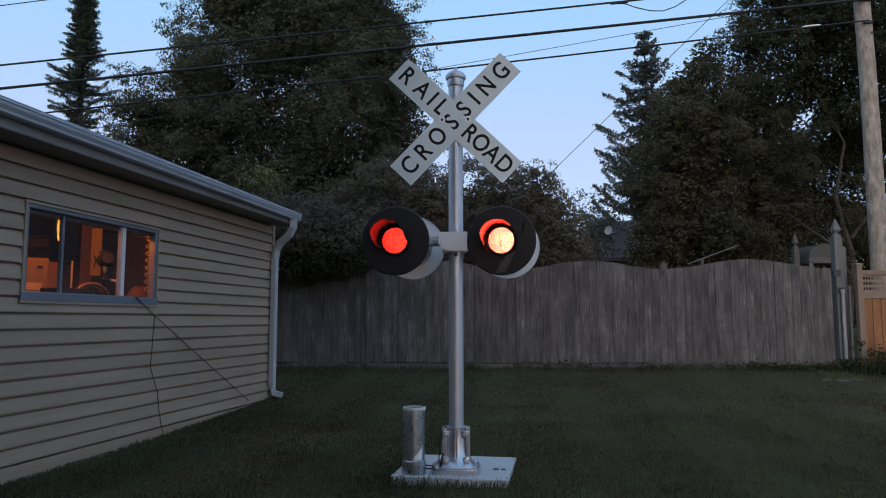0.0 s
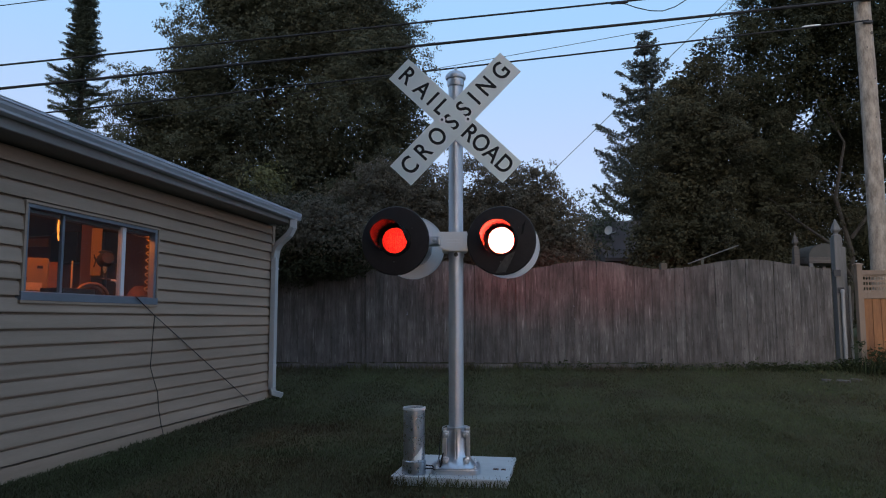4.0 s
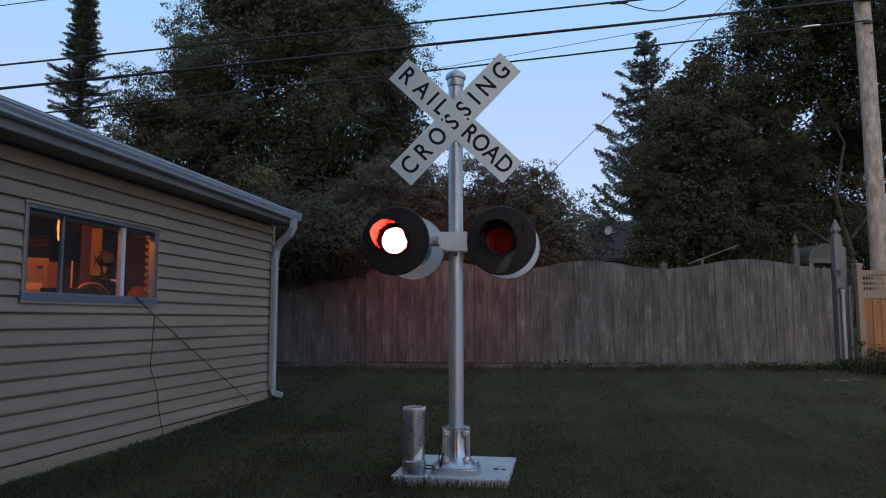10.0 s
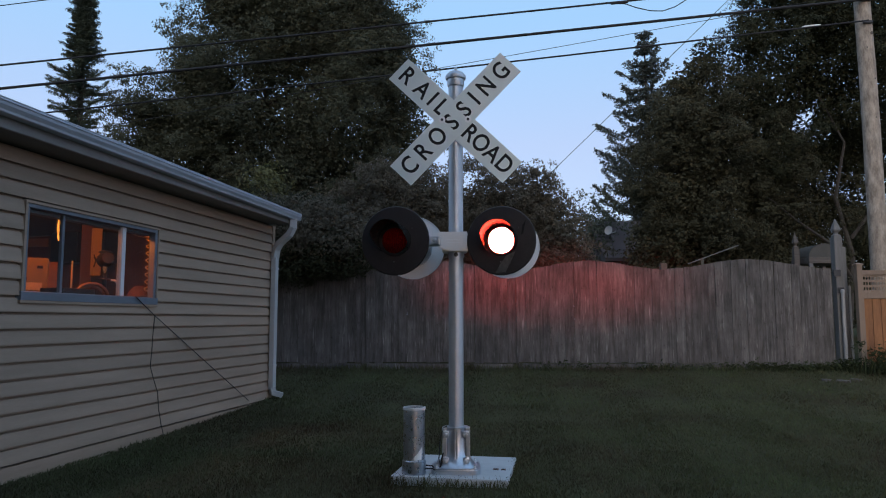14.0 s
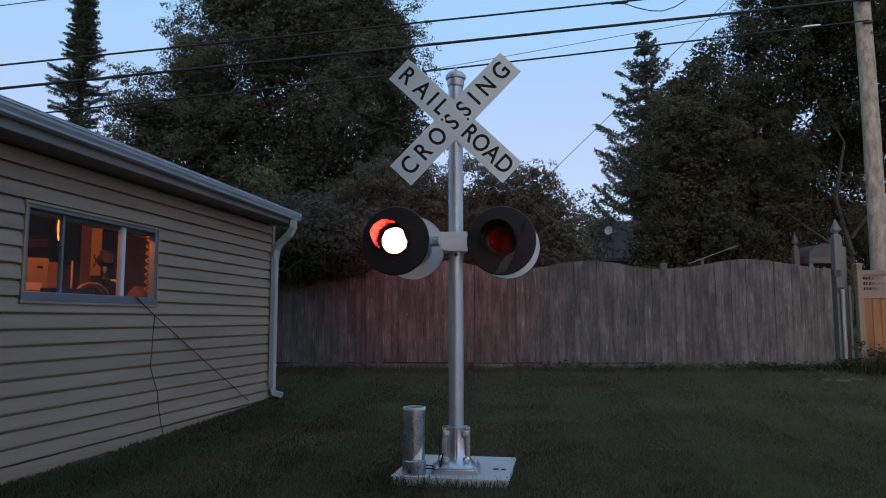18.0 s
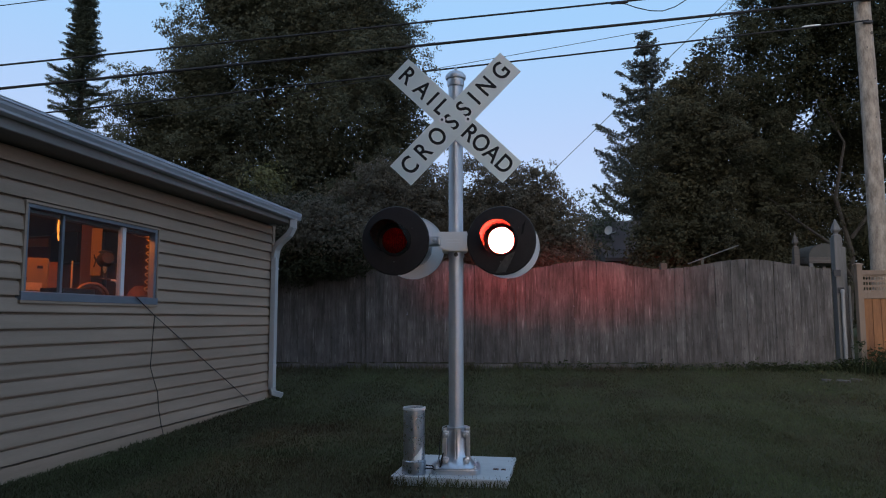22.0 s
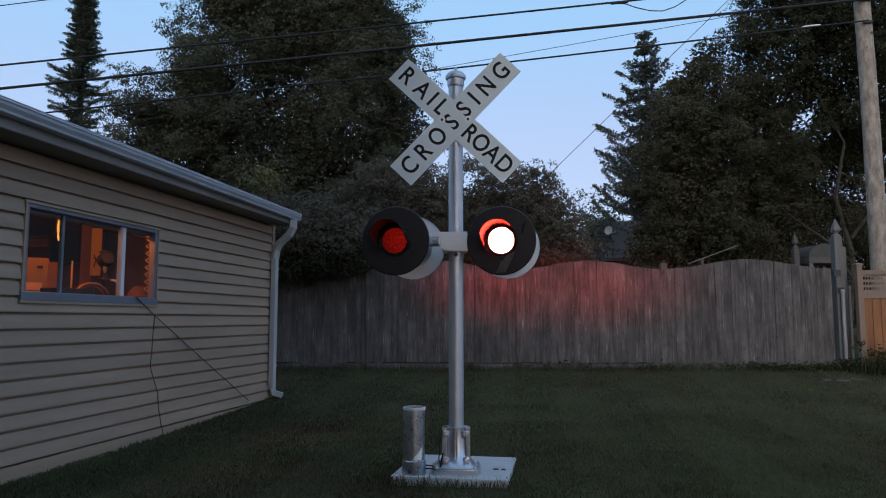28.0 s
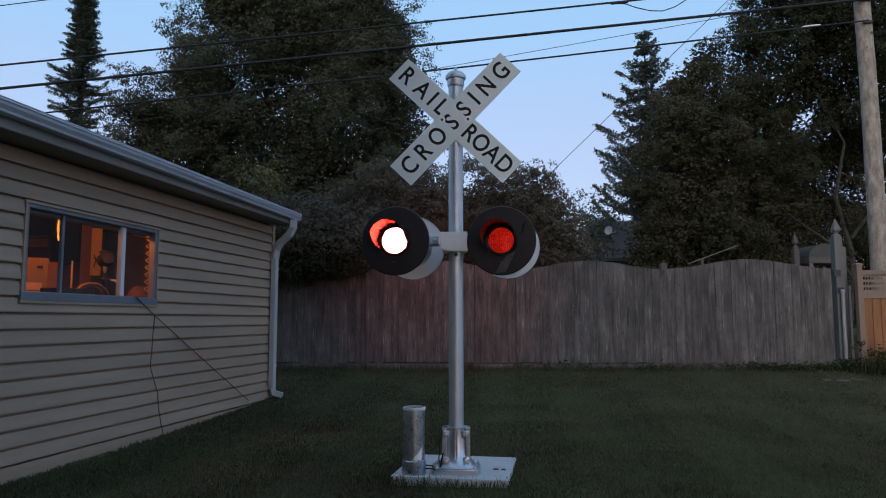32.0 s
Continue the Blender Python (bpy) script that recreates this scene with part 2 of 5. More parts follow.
M_NEWPOST = surface("pale_cedar", (0.26, 0.185, 0.135), (0.19, 0.13, 0.095), 0.75, scale=2, stretch=(7, 7, 0.6), fine=20, bump=0.3)
M_NEWWOOD = surface("fresh_cedar", (0.43, 0.18, 0.066), (0.20, 0.075, 0.03), 0.7, scale=2.2, stretch=(4, 4, 0.6), fine=16, bump=0.3, spread=0.3)
M_POLE = surface("pole_wood", (0.48, 0.405, 0.335), (0.12, 0.095, 0.078), 0.9, scale=3.2, stretch=(4, 4, 1.3), fine=16, bump=0.7, depth=0.012)
M_BARK = surface("bark", (0.07, 0.058, 0.048), (0.035, 0.028, 0.023), 0.95, scale=3, stretch=(5, 5, 0.8), fine=20, bump=0.8, depth=0.02)
M_PALEBARK = surface("pale_bark", (0.062, 0.055, 0.048), (0.04, 0.034, 0.029), 0.95, scale=3, stretch=(5, 5, 0.8), fine=20, bump=0.8, depth=0.02)
M_MAPLE = leaf_material("maple_leaves", (0.060, 0.062, 0.040), (0.092, 0.094, 0.056), 0.25, 0.7)
M_LILAC = leaf_material("shrub_leaves", (0.084, 0.071, 0.051), (0.152, 0.129, 0.091))
M_DUSKLEAF = leaf_material("dusky_elm_leaves", (0.050, 0.049, 0.031), (0.082, 0.078, 0.048), 0.15, 0.7, 0.5, 0.1)
M_DARKLEAF = leaf_material("elm_leaves", (0.031, 0.034, 0.021), (0.053, 0.056, 0.032), 0.12, 0.7, 0.5, 0.08)
M_PALELEAF = leaf_material("sapling_leaves", (0.115, 0.110, 0.046), (0.158, 0.150, 0.062))
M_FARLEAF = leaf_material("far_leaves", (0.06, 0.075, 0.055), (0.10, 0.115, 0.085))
M_SPRUCE = leaf_material("spruce_needles", (0.04, 0.052, 0.036), (0.065, 0.08, 0.05), 0.1)
M_SPRUCEBLUE = leaf_material("blue_spruce_needles", (0.055, 0.068, 0.062), (0.085, 0.10, 0.09), 0.1)
M_WEED = leaf_material("weed_leaves", (0.028, 0.036, 0.018), (0.055, 0.066, 0.03), 0.15, 0.8, 0.5, 0.1)
M_WALLPAPER = surface("garage_lining", (0.24, 0.12, 0.075), (0.15, 0.075, 0.045), 0.8, scale=2, fine=30, bump=0.2)
M_PINE = surface("pine_board", (0.60, 0.42, 0.22), (0.48, 0.31, 0.15), 0.6, scale=3, stretch=(6, 6, 0.6), fine=20, bump=0.2)
M_FRESHPINE = surface("fresh_pine", (0.82, 0.60, 0.34), (0.70, 0.48, 0.25), 0.6, scale=3, stretch=(6, 6, 0.6), fine=20, bump=0.2)
M_CARD = surface("cardboard", (0.25, 0.16, 0.065), (0.19, 0.12, 0.05), 0.8, scale=4, fine=50, bump=0.1)
M_DARKMETAL = surface("dark_machine_paint", (0.05, 0.055, 0.06), (0.03, 0.03, 0.035), 0.4, metal=0.3, scale=6, fine=60, bump=0.1)
M_HOSE = surface("orange_brown_rubber", (0.30, 0.13, 0.06), (0.2, 0.08, 0.04), 0.6, scale=8, fine=60, bump=0.1)
M_REDPAINT = surface("red_paint", (0.35, 0.06, 0.03), (0.22, 0.04, 0.02), 0.5, scale=6, fine=60, bump=0.1)
M_TENT = surface("grey_canvas", (0.085, 0.083, 0.076), (0.05, 0.048, 0.044), 0.85, scale=3, fine=60, bump=0.2)
M_DISH = surface("dish_paint", (0.36, 0.37, 0.38), (0.28, 0.29, 0.30), 0.5, bump=0.05)
M_SLATEROOF = surface("far_shingles", (0.070, 0.060, 0.064), (0.048, 0.041, 0.045), 0.9, scale=2, fine=60, bump=0.3)
M_RUST = surface("rust_stain", (0.13, 0.05, 0.025), (0.07, 0.03, 0.018), 0.9, scale=14, fine=80, bump=0.2)

M_GLASS, _nt, _b = shader("window_glass")
_nt.nodes.remove(_b)
_tr, _gl = put(_nt, "BsdfTransparent", Color=(0.93, 0.95, 0.95, 1)), put(_nt, "BsdfGlossy", Roughness=0.02)
_lw, _mx = put(_nt, "LayerWeight", Blend=0.5), _nt.nodes.new("ShaderNodeMixShader")
_p5, _ad = _nt.nodes.new("ShaderNodeMath"), _nt.nodes.new("ShaderNodeMath")
_p5.operation, _ad.operation = "POWER", "MULTIPLY_ADD"
_p5.inputs[1].default_value, _ad.inputs[1].default_value, _ad.inputs[2].default_value = 5.0, 0.95, 0.04
_nt.links.new(_lw.outputs["Facing"], _p5.inputs[0])
_nt.links.new(_p5.outputs["Value"], _ad.inputs[0])
_nt.links.new(_ad.outputs["Value"], _mx.inputs["Fac"])
_nt.links.new(_tr.outputs["BSDF"], _mx.inputs[1])
_nt.links.new(_gl.outputs["BSDF"], _mx.inputs[2])
_du, _dm = put(_nt, "BsdfDiffuse", Color=(0.42, 0.40, 0.40, 1)), put(_nt, "MixShader", Fac=0.035)   # faint grey film in place of the veil reflected in the panes
_nt.links.new(_mx.outputs["Shader"], _dm.inputs[1])
_nt.links.new(_du.outputs["BSDF"], _dm.inputs[2])
_nt.links.new(_dm.outputs["Shader"], _nt.nodes["Material Output"].inputs["Surface"])


def lens_material(name, clear):
    """Moulded red signal glass: clear, or with prisms that scatter the lamp's light."""
    m, nt, bsdf = shader(name)
    ln = nt.links.new
    nt.nodes.remove(bsdf)
    red = (0.95, 0.034, 0.015, 1) if clear else (0.95, 0.034, 0.016, 1)
    gloss = put(nt, "BsdfGlossy", Roughness=0.15, Color=(0.5, 0.5, 0.5, 1))
    mix = put(nt, "MixShader", Fac=0.025)
    if clear:
        body = put(nt, "BsdfTransparent", Color=red)
    else:
        co = nt.nodes.new("ShaderNodeTexCoord")
        turn = put(nt, "Mapping", Rotation=(0, 0, radians(45)))
        ln(co.outputs["Object"], turn.inputs["Vector"])
        vor = put(nt, "TexVoronoi", Scale=105.0, Randomness=0.45)
        ln(turn.outputs["Vector"], vor.inputs["Vector"])
        rng = put(nt, "MapRange")
        rng.inputs["From Max"].default_value = 0.6
        rng.inputs["To Min"].default_value, rng.inputs["To Max"].default_value = 1.0, 0.0
        ln(vor.outputs["Distance"], rng.inputs["Value"])
        tint = nt.nodes.new("ShaderNodeMix")
        tint.data_type = "RGBA"
        tint.inputs["A"].default_value, tint.inputs["B"].default_value = (0.20, 0.004, 0.005, 1), red
        ln(rng.outputs["Result"], tint.inputs["Factor"])
        body = nt.nodes.new("ShaderNodeBsdfTranslucent")
        ln(tint.outputs["Result"], body.inputs["Color"])
        bp = put(nt, "Bump", Strength=0.5, Distance=0.002)
        ln(vor.outputs["Distance"], bp.inputs["Height"])
        ln(bp.outputs["Normal"], gloss.inputs["Normal"])
    ln(body.outputs["BSDF"], mix.inputs[1])
    ln(gloss.outputs["BSDF"], mix.inputs[2])
    ln(mix.outputs["Shader"], nt.nodes["Material Output"].inputs["Surface"])
    return m


M_LENS = lens_material("red_prism_glass", False)
M_CLEARLENS = lens_material("red_clear_glass", True)
M_BULB = glow("signal_bulb_glass", (1.0, 0.93, 0.82), 450000.0, True)
M_SOFTBULB = glow("signal_weak_bulb_glass", (1.0, 0.93, 0.82), 52000.0, True)
M_BEAMBULB = glow("signal_beam_bulb_glass", (1.0, 0.93, 0.82), 520000.0, True)

# graded filter: nine and a half decades of density round the full turn
M_FILTER, _nt, _b = shader("graded_grey_filter")
_nt.nodes.remove(_b)
_co, _gr = _nt.nodes.new("ShaderNodeTexCoord"), _nt.nodes.new("ShaderNodeTexGradient")
_gr.gradient_type = "RADIAL"
_nt.links.new(_co.outputs["Object"], _gr.inputs["Vector"])
_last = _gr.outputs["Fac"]
for _op, _v in (("SUBTRACT", 0.25), ("MULTIPLY", 9.5), ("MAXIMUM", 0.0), ("MINIMUM", 6.7)):
    _m = _nt.nodes.new("ShaderNodeMath")
    _m.operation = _op
    _m.inputs[1].default_value = _v
    _nt.links.new(_last, _m.inputs[0])
    _last = _m.outputs["Value"]
_pw = _nt.nodes.new("ShaderNodeMath")
_pw.operation = "POWER"
_pw.inputs[0].default_value = 0.1
_nt.links.new(_last, _pw.inputs[1])
_tb = _nt.nodes.new("ShaderNodeBsdfTransparent")
_nt.links.new(_pw.outputs["Value"], _tb.inputs["Color"])
_nt.links.new(_tb.outputs["BSDF"], _nt.nodes["Material Output"].inputs["Surface"])


# ---- ground ----
def lie(y):
    """Height of the lawn: level at the signal, rising to the fence."""
    y = np.asarray(y, float)
    return np.where(y < 5, 0.0, np.where(y < 12.4, 0.34 * ((np.minimum(y, 12.4) - 5) / 7.4) ** 2, 0.34 + 0.3 * (1 - np.exp(-(np.maximum(y, 12.4) - 12.4) * 0.35))))


def ground():
    xs = np.unique(np.concatenate([np.linspace(-8, 12, 101), np.linspace(-60, 60, 41), [-900, -300, 300, 900]]))
    ys = np.unique(np.concatenate([np.linspace(-2, 16, 91), np.linspace(-60, 70, 41), [-900, -300, 300, 900]]))
    gx, gy = np.meshgrid(xs, ys)
    bumps = np.array([noise.noise((x * 0.9, y * 0.9, 0)) for x, y in zip(gx.ravel(), gy.ravel())]).reshape(gx.shape) * 0.018
    bumps[(np.abs(gx) > 30) | (np.abs(gy) > 30)] = 0
    verts = np.stack([gx, gy, lie(gy) + bumps - 0.012], -1).reshape(-1, 3)
    ny, nx = gx.shape
    i = (np.arange(ny - 1)[:, None] * nx + np.arange(nx - 1)[None]).ravel()
    tagged(new("ground", faces_mesh("ground", verts, np.stack([i, i + 1, i + nx + 1, i + nx], -1), M_GROUND)),
           "dark mown lawn sloping up to a wooden fence", "lawn", kind="structure")


def blades(rng, x, y, z, h, w, lean, comb=None):
    """Three-triangle blades at the given roots; comb: the way they are brushed."""
    n = len(x)
    a = rng.uniform(0, 2 * np.pi, n)
    b = rng.uniform(0, 2 * np.pi, n)
    if comb is not None:
        b = comb + rng.normal(0, 1.1, n)
    l = lean * h * rng.uniform(0.2, 1.0, n)
    root = np.stack([x, y, z], -1)
    side = np.stack([np.cos(a), np.sin(a), np.zeros(n)], -1) * w[:, None]
    tip = root + np.stack([np.cos(b) * l, np.sin(b) * l, h], -1)
    mid = root + np.stack([np.cos(b) * l * 0.35, np.sin(b) * l * 0.35, h * 0.6], -1)
    verts = np.stack([root - side, root + side, mid + side * 0.7, tip, mid - side * 0.7], 1).reshape(-1, 3)
    i = np.arange(n) * 5
    f4 = np.stack([i, i + 1, i + 2, i + 4], -1)
    f3 = np.stack([i + 4, i + 2, i + 3, i + 3], -1)
    tri = np.concatenate([f4[:, [0, 1, 2]], f4[:, [0, 2, 3]], f3[:, :3]])
    return verts, tri


SLAB = pose(0.10, 5.585, 0, 0, 0, -10)


def lawn():
    rng = np.random.default_rng(3)
    out_v, out_f, off = [], [], 0
    for (x0, x1, y0, y1, dens, h, w) in ((-3.5, 4.6, 4.1, 6.4, 4600, 0.023, 0.0032), (-3.4, 6.0, 6.4, 8.6, 2600, 0.026, 0.0040), (-3, 7.6, 8.6, 12.5, 1250, 0.028, 0.0055)):
        n = int((x1 - x0) * (y1 - y0) * dens)
        x, y = rng.uniform(x0, x1, n), rng.uniform(y0, y1, n)
        keep = (x > -3.199 + (y - 5.2) * 0.188 + 0.03) | (y > 9.75)
        m = SLAB.inverted()
        lx, ly = m[0][0] * x + m[0][1] * y + m[0][3], m[1][0] * x + m[1][1] * y + m[1][3]
        keep &= ~((lx > -0.385) & (lx < 0.395) & (ly > -0.335 + 0.02 * np.sin(lx * 17)) & (ly < 0.45))
        keep &= np.abs(x) < 0.68 * y + 0.5
        x, y = x[keep], y[keep]
        tuft = np.array([noise.noise((a * 2.3, b * 2.3, 5)) for a, b in zip(x, y)])
        near_wall = np.exp(-np.abs(x - (-3.199 + (y - 5.2) * 0.188)) * 14) * (y < 9.8)
        near_slab = np.exp(-np.maximum(np.maximum(np.abs(lx[keep]) - 0.425, np.abs(ly[keep] - 0.0375) - 0.4275), 0) * 14)
        near_fence = np.exp(-np.maximum(12.35 - y, 0) * 5)
        hh = h * rng.uniform(0.6, 1.25, len(x)) * (1 + 0.4 * tuft) * (1 + 0.3 * near_wall + np.where(ly[keep] < -0.39, 2.6, 1.2) * near_slab + 2.4 * near_fence)
        v, f = blades(rng, x, y, lie(y) - 0.01, hh, np.full(len(x), w) * rng.uniform(0.7, 1.3, len(x)), 0.9,
                      np.where(np.floor((x - 0.12 * y + 20) / 0.55) % 2 > 0, 1.5, -1.65))
        out_v.append(v)
        out_f.append(f + off)
        off += len(v)
    tagged(new("lawn_grass", faces_mesh("lawn_grass", np.concatenate(out_v), np.concatenate(out_f), M_GRASS)),
           "short mown green grass, dark in the dusk", "grass", kind="stuff")


ground()
lawn()


# ---- garage: x along the wall, y inwards, z up ----
GARAGE = pose(-3.199, 5.2, 0, 0, 0, 79.35)
W0, W1, WZ0, WZ1 = 0.092, 1.846, 1.312, 2.074


def garage():
    g = thing("garage", "low garage clad in tan lap siding, lit inside", "garage", GARAGE)
    s0, s1, top, deep = -3.4, 4.56, 2.46, 5.2
    b = bmesh.new()
    for lo, hi in (((s0, 0, -0.15), (W0 + 0.03, 0.1, top)), ((W1 + 0.09, 0, -0.15), (s1, 0.1, top)), ((W1 - 0.03, 0, -0.15), (W1 + 0.09, 0.03, top)),
                   ((W0 + 0.03, 0, -0.15), (W1 - 0.03, 0.1, WZ0 + 0.03)), ((W0 + 0.03, 0, WZ1 - 0.03), (W1 - 0.03, 0.1, top))):
        box(b, lo, hi)
    part("front_wall", b, M_RAIL, g)
    part("end_wall", one_box((s1 - 0.1, 0.1, -0.15), (s1, deep, top)), M_WALLPAPER, g)
    part("far_end_wall", one_box((s0, 0.1, -0.15), (s0 + 0.1, deep, top)), M_WALLPAPER, g)
    part("back_wall", one_box((s0 + 0.1, deep - 0.1, -0.15), (s1 - 0.1, deep, top)), M_WALLPAPER, g)
    part("floor", one_box((s0 + 0.1, 0.1, -0.1), (s1 - 0.1, deep - 0.1, 0.12)), M_CONCRETE, g)
    part("inner_ceiling", one_box((s0 + 0.1, 0.1, 2.38), (s1 - 0.1, deep - 0.1, 2.42)), M_WALLPAPER, g)
    b = bmesh.new()
    prism(b, [(-0.003, -0.06), (-0.026, -0.06), (-0.026, 0.102), (-0.003, 0.105)], s0, s1 - 0.02)
    part("starter_board", b, M_SIDING, g)
    # lap boards, each with a drip lip
    lap = 0.1229
    rnd = random.Random(4)
    for k in range(19):
        z = 0.119 + lap * k
        spans = [(s0, s1 - 0.045)]
        if z + lap * 0.5 > WZ0 and z + lap * 0.5 < WZ1:
            spans = [(s0, W0 + 0.008), (W1 - 0.008, s1 - 0.045)]
        for a, c in spans:
            b = bmesh.new()
            d = rnd.uniform(-0.0012, 0.0012)
            prism(b, [(-0.001, z), (-0.036 + d, z), (-0.0385 + d, z + 0.003), (-0.0385 + d, z + 0.013), (-0.022, z + lap - 0.0185), (-0.0015, z + lap - 0.0165), (-0.0015, z + lap - 0.0005), (-0.001, z + lap - 0.0005)], a, c)
            part("siding_board", b, M_SIDING, g)
    b = bmesh.new()
    prism(b, [(-0.042, -0.02), (0.08, -0.02), (0.08, 2.45), (-0.042, 2.45)], s1 - 0.045, s1 + 0.03)
    part("corner_trim", b, M_SIDING, g)
    # eave
    b = bmesh.new()
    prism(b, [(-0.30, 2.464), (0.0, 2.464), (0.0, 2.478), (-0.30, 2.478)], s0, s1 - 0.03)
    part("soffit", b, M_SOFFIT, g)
    b = bmesh.new()
    prism(b, [(-0.325, 2.462), (-0.322, 2.459), (-0.303, 2.459), (-0.30, 2.462), (-0.30, 2.60), (-0.325, 2.60)], s0, s1 - 0.03)
    part("fascia_board", b, M_FASCIA, g, "grey painted fascia behind the gutter")
    b = bmesh.new()
    outer = [(-0.327, 2.512), (-0.398, 2.512), (-0.405, 2.508), (-0.411, 2.512), (-0.413, 2.522), (-0.415, 2.528), (-0.436, 2.552), (-0.44, 2.57), (-0.44, 2.592), (-0.446, 2.594), (-0.446, 2.600), (-0.428, 2.600)]
    inner = [(-0.428, 2.593), (-0.434, 2.575), (-0.431, 2.557), (-0.41, 2.532), (-0.405, 2.518), (-0.394, 2.517), (-0.333, 2.517), (-0.333, 2.6), (-0.327, 2.6)]
    prism(b, outer + inner, s0, s1 - 0.03)
    part("gutter", b, M_ALU, g, "blue-grey painted aluminium gutter", pose(0, 0, 0.024, 0, 0.29, 0))
    part("gutter_lip", tube(bmesh.new(), [(s0, -0.440, 2.622), (s1 - 0.03, -0.440, 2.582)], 0.009, 10), M_ALU, g, "rolled lip of the gutter", smooth=True)
    part("gutter_end", one_box((s1 - 0.0295, -0.437, 2.512), (s1 - 0.023, -0.329, 2.596)), M_ALU, g)
    b = bmesh.new()
    prism(b, [(-0.40, 2.60), (deep / 2, 3.35), (deep + 0.4, 2.60), (deep + 0.4, 2.56), (deep / 2, 3.30), (-0.34, 2.585)], s0 - 0.2, s1 - 0.03)
    part("roof", b, M_ROOF, g)
    for a in (s1 - 0.1, s0):
        b = bmesh.new()
        prism(b, [(0.0, 2.465), (deep / 2, 3.28), (deep, 2.465)], a, a + 0.1)
        part("gable", b, M_SIDING, g)
    # downspout with its two elbows
    b = bmesh.new()
    x = s1 - 0.005

    def leg(p, q, w=0.048, t=0.034):
        p, q = Vector(p), Vector(q)
        d = (q - p)
        m = Matrix.Translation(p) @ d.to_track_quat("Z", "Y").to_matrix().to_4x4()
        box(b, (-w, -t, 0), (w, t, d.length), m, 0.008)
    pts = [(s1 - 0.15, -0.375, 2.5), (s1 - 0.145, -0.372, 2.40), (s1 - 0.14, -0.32, 2.31), (s1 - 0.09, -0.165, 2.20), (s1 - 0.06, -0.1, 2.12), (s1 - 0.05, -0.08, 2.0), (s1 - 0.05, -0.08, 0.26), (s1 - 0.04, -0.09, 0.2), (s1, -0.2, 0.165)]
    for p, q in zip(pts, pts[1:]):
        d = (Vector(q) - Vector(p)).normalized() * 0.012
        leg(Vector(p) - d, Vector(q) + d)
    part("downspout", b, M_SPOUT, g, "pale painted downspout kicked out at the foot")
    for z in (0.55, 1.85):
        part("downspout_strap", one_box((s1 - 0.105, -0.119, z), (s1 + 0.005, -0.043, z + 0.025), 0.003), M_SPOUT, g)
    # window
    win = part("window", bmesh.new(), M_WINFRAME, g, "wide slider window with blue-grey frame")
    fw = 0.052

    def bar(name, lo, hi, mat=M_WINFRAME, bev=0.005):
        return part(name, one_box(lo, hi, bev), mat, win)
    bar("casing", (W0 + 0.024, -0.036, WZ1 - fw), (W1 - 0.024, 0.03, WZ1 - 0.023))
    bar("casing", (W0 + 0.024, -0.036, WZ0 + 0.05), (W0 + fw, 0.03, WZ1 - fw - 0.001))
    bar("casing", (W1 - fw - 0.012, -0.036, WZ0 + 0.05), (W1 - 0.024, 0.03, WZ1 - fw - 0.001))
    # outer channel that takes the ends of the boards
    bar("channel", (W0, -0.046, WZ1 - 0.022), (W1, 0.0, WZ1), M_SIDING, 0.004)
    bar("channel", (W0, -0.046, WZ0 + 0.03), (W0 + 0.023, 0.0, WZ1 - 0.0225), M_SIDING, 0.004)
    bar("channel", (W1 - 0.023, -0.046, WZ0 + 0.03), (W1, 0.0, WZ1 - 0.0225), M_SIDING, 0.004)
    bar("channel", (W0 - 0.012, -0.05, WZ0 - 0.018), (W1 + 0.002, 0.0, WZ0 + 0.004), M_SIDING, 0.004)
    b = bmesh.new()
    prism(b, [(-0.054, WZ0 + 0.005), (0.07, WZ0 + 0.005), (0.07, WZ0 + 0.072), (-0.048, WZ0 + 0.072), (-0.054, WZ0 + 0.066)], W0 - 0.008, W1 - 0.008)
    part("sill", b, M_WINFRAME, win)
    bar("reveal", (W0 + fw, 0.03, WZ1 - fw - 0.03), (W1 - fw, 0.1, WZ1 - fw))
    bar("mullion", (0.545, 0.0, WZ0 + 0.076), (0.572, 0.03, WZ1 - fw - 0.001))
    bar("mullion", (1.325, 0.0, WZ0 + 0.076), (1.375, 0.05, WZ1 - fw - 0.001), M_WHITEBOX)
    for a, c in ((W0 + fw, 0.545), (0.572, 1.325), (1.375, W1 - fw - 0.012)):
        p = part("pane", one_box((a, 0.02, WZ0 + 0.076), (c, 0.024, WZ1 - fw - 0.001)), M_GLASS, win)
        p.visible_shadow = False
    return g


def at_garage(s, d, z, rz=0):
    return GARAGE @ pose(s, d, z, 0, 0, rz)


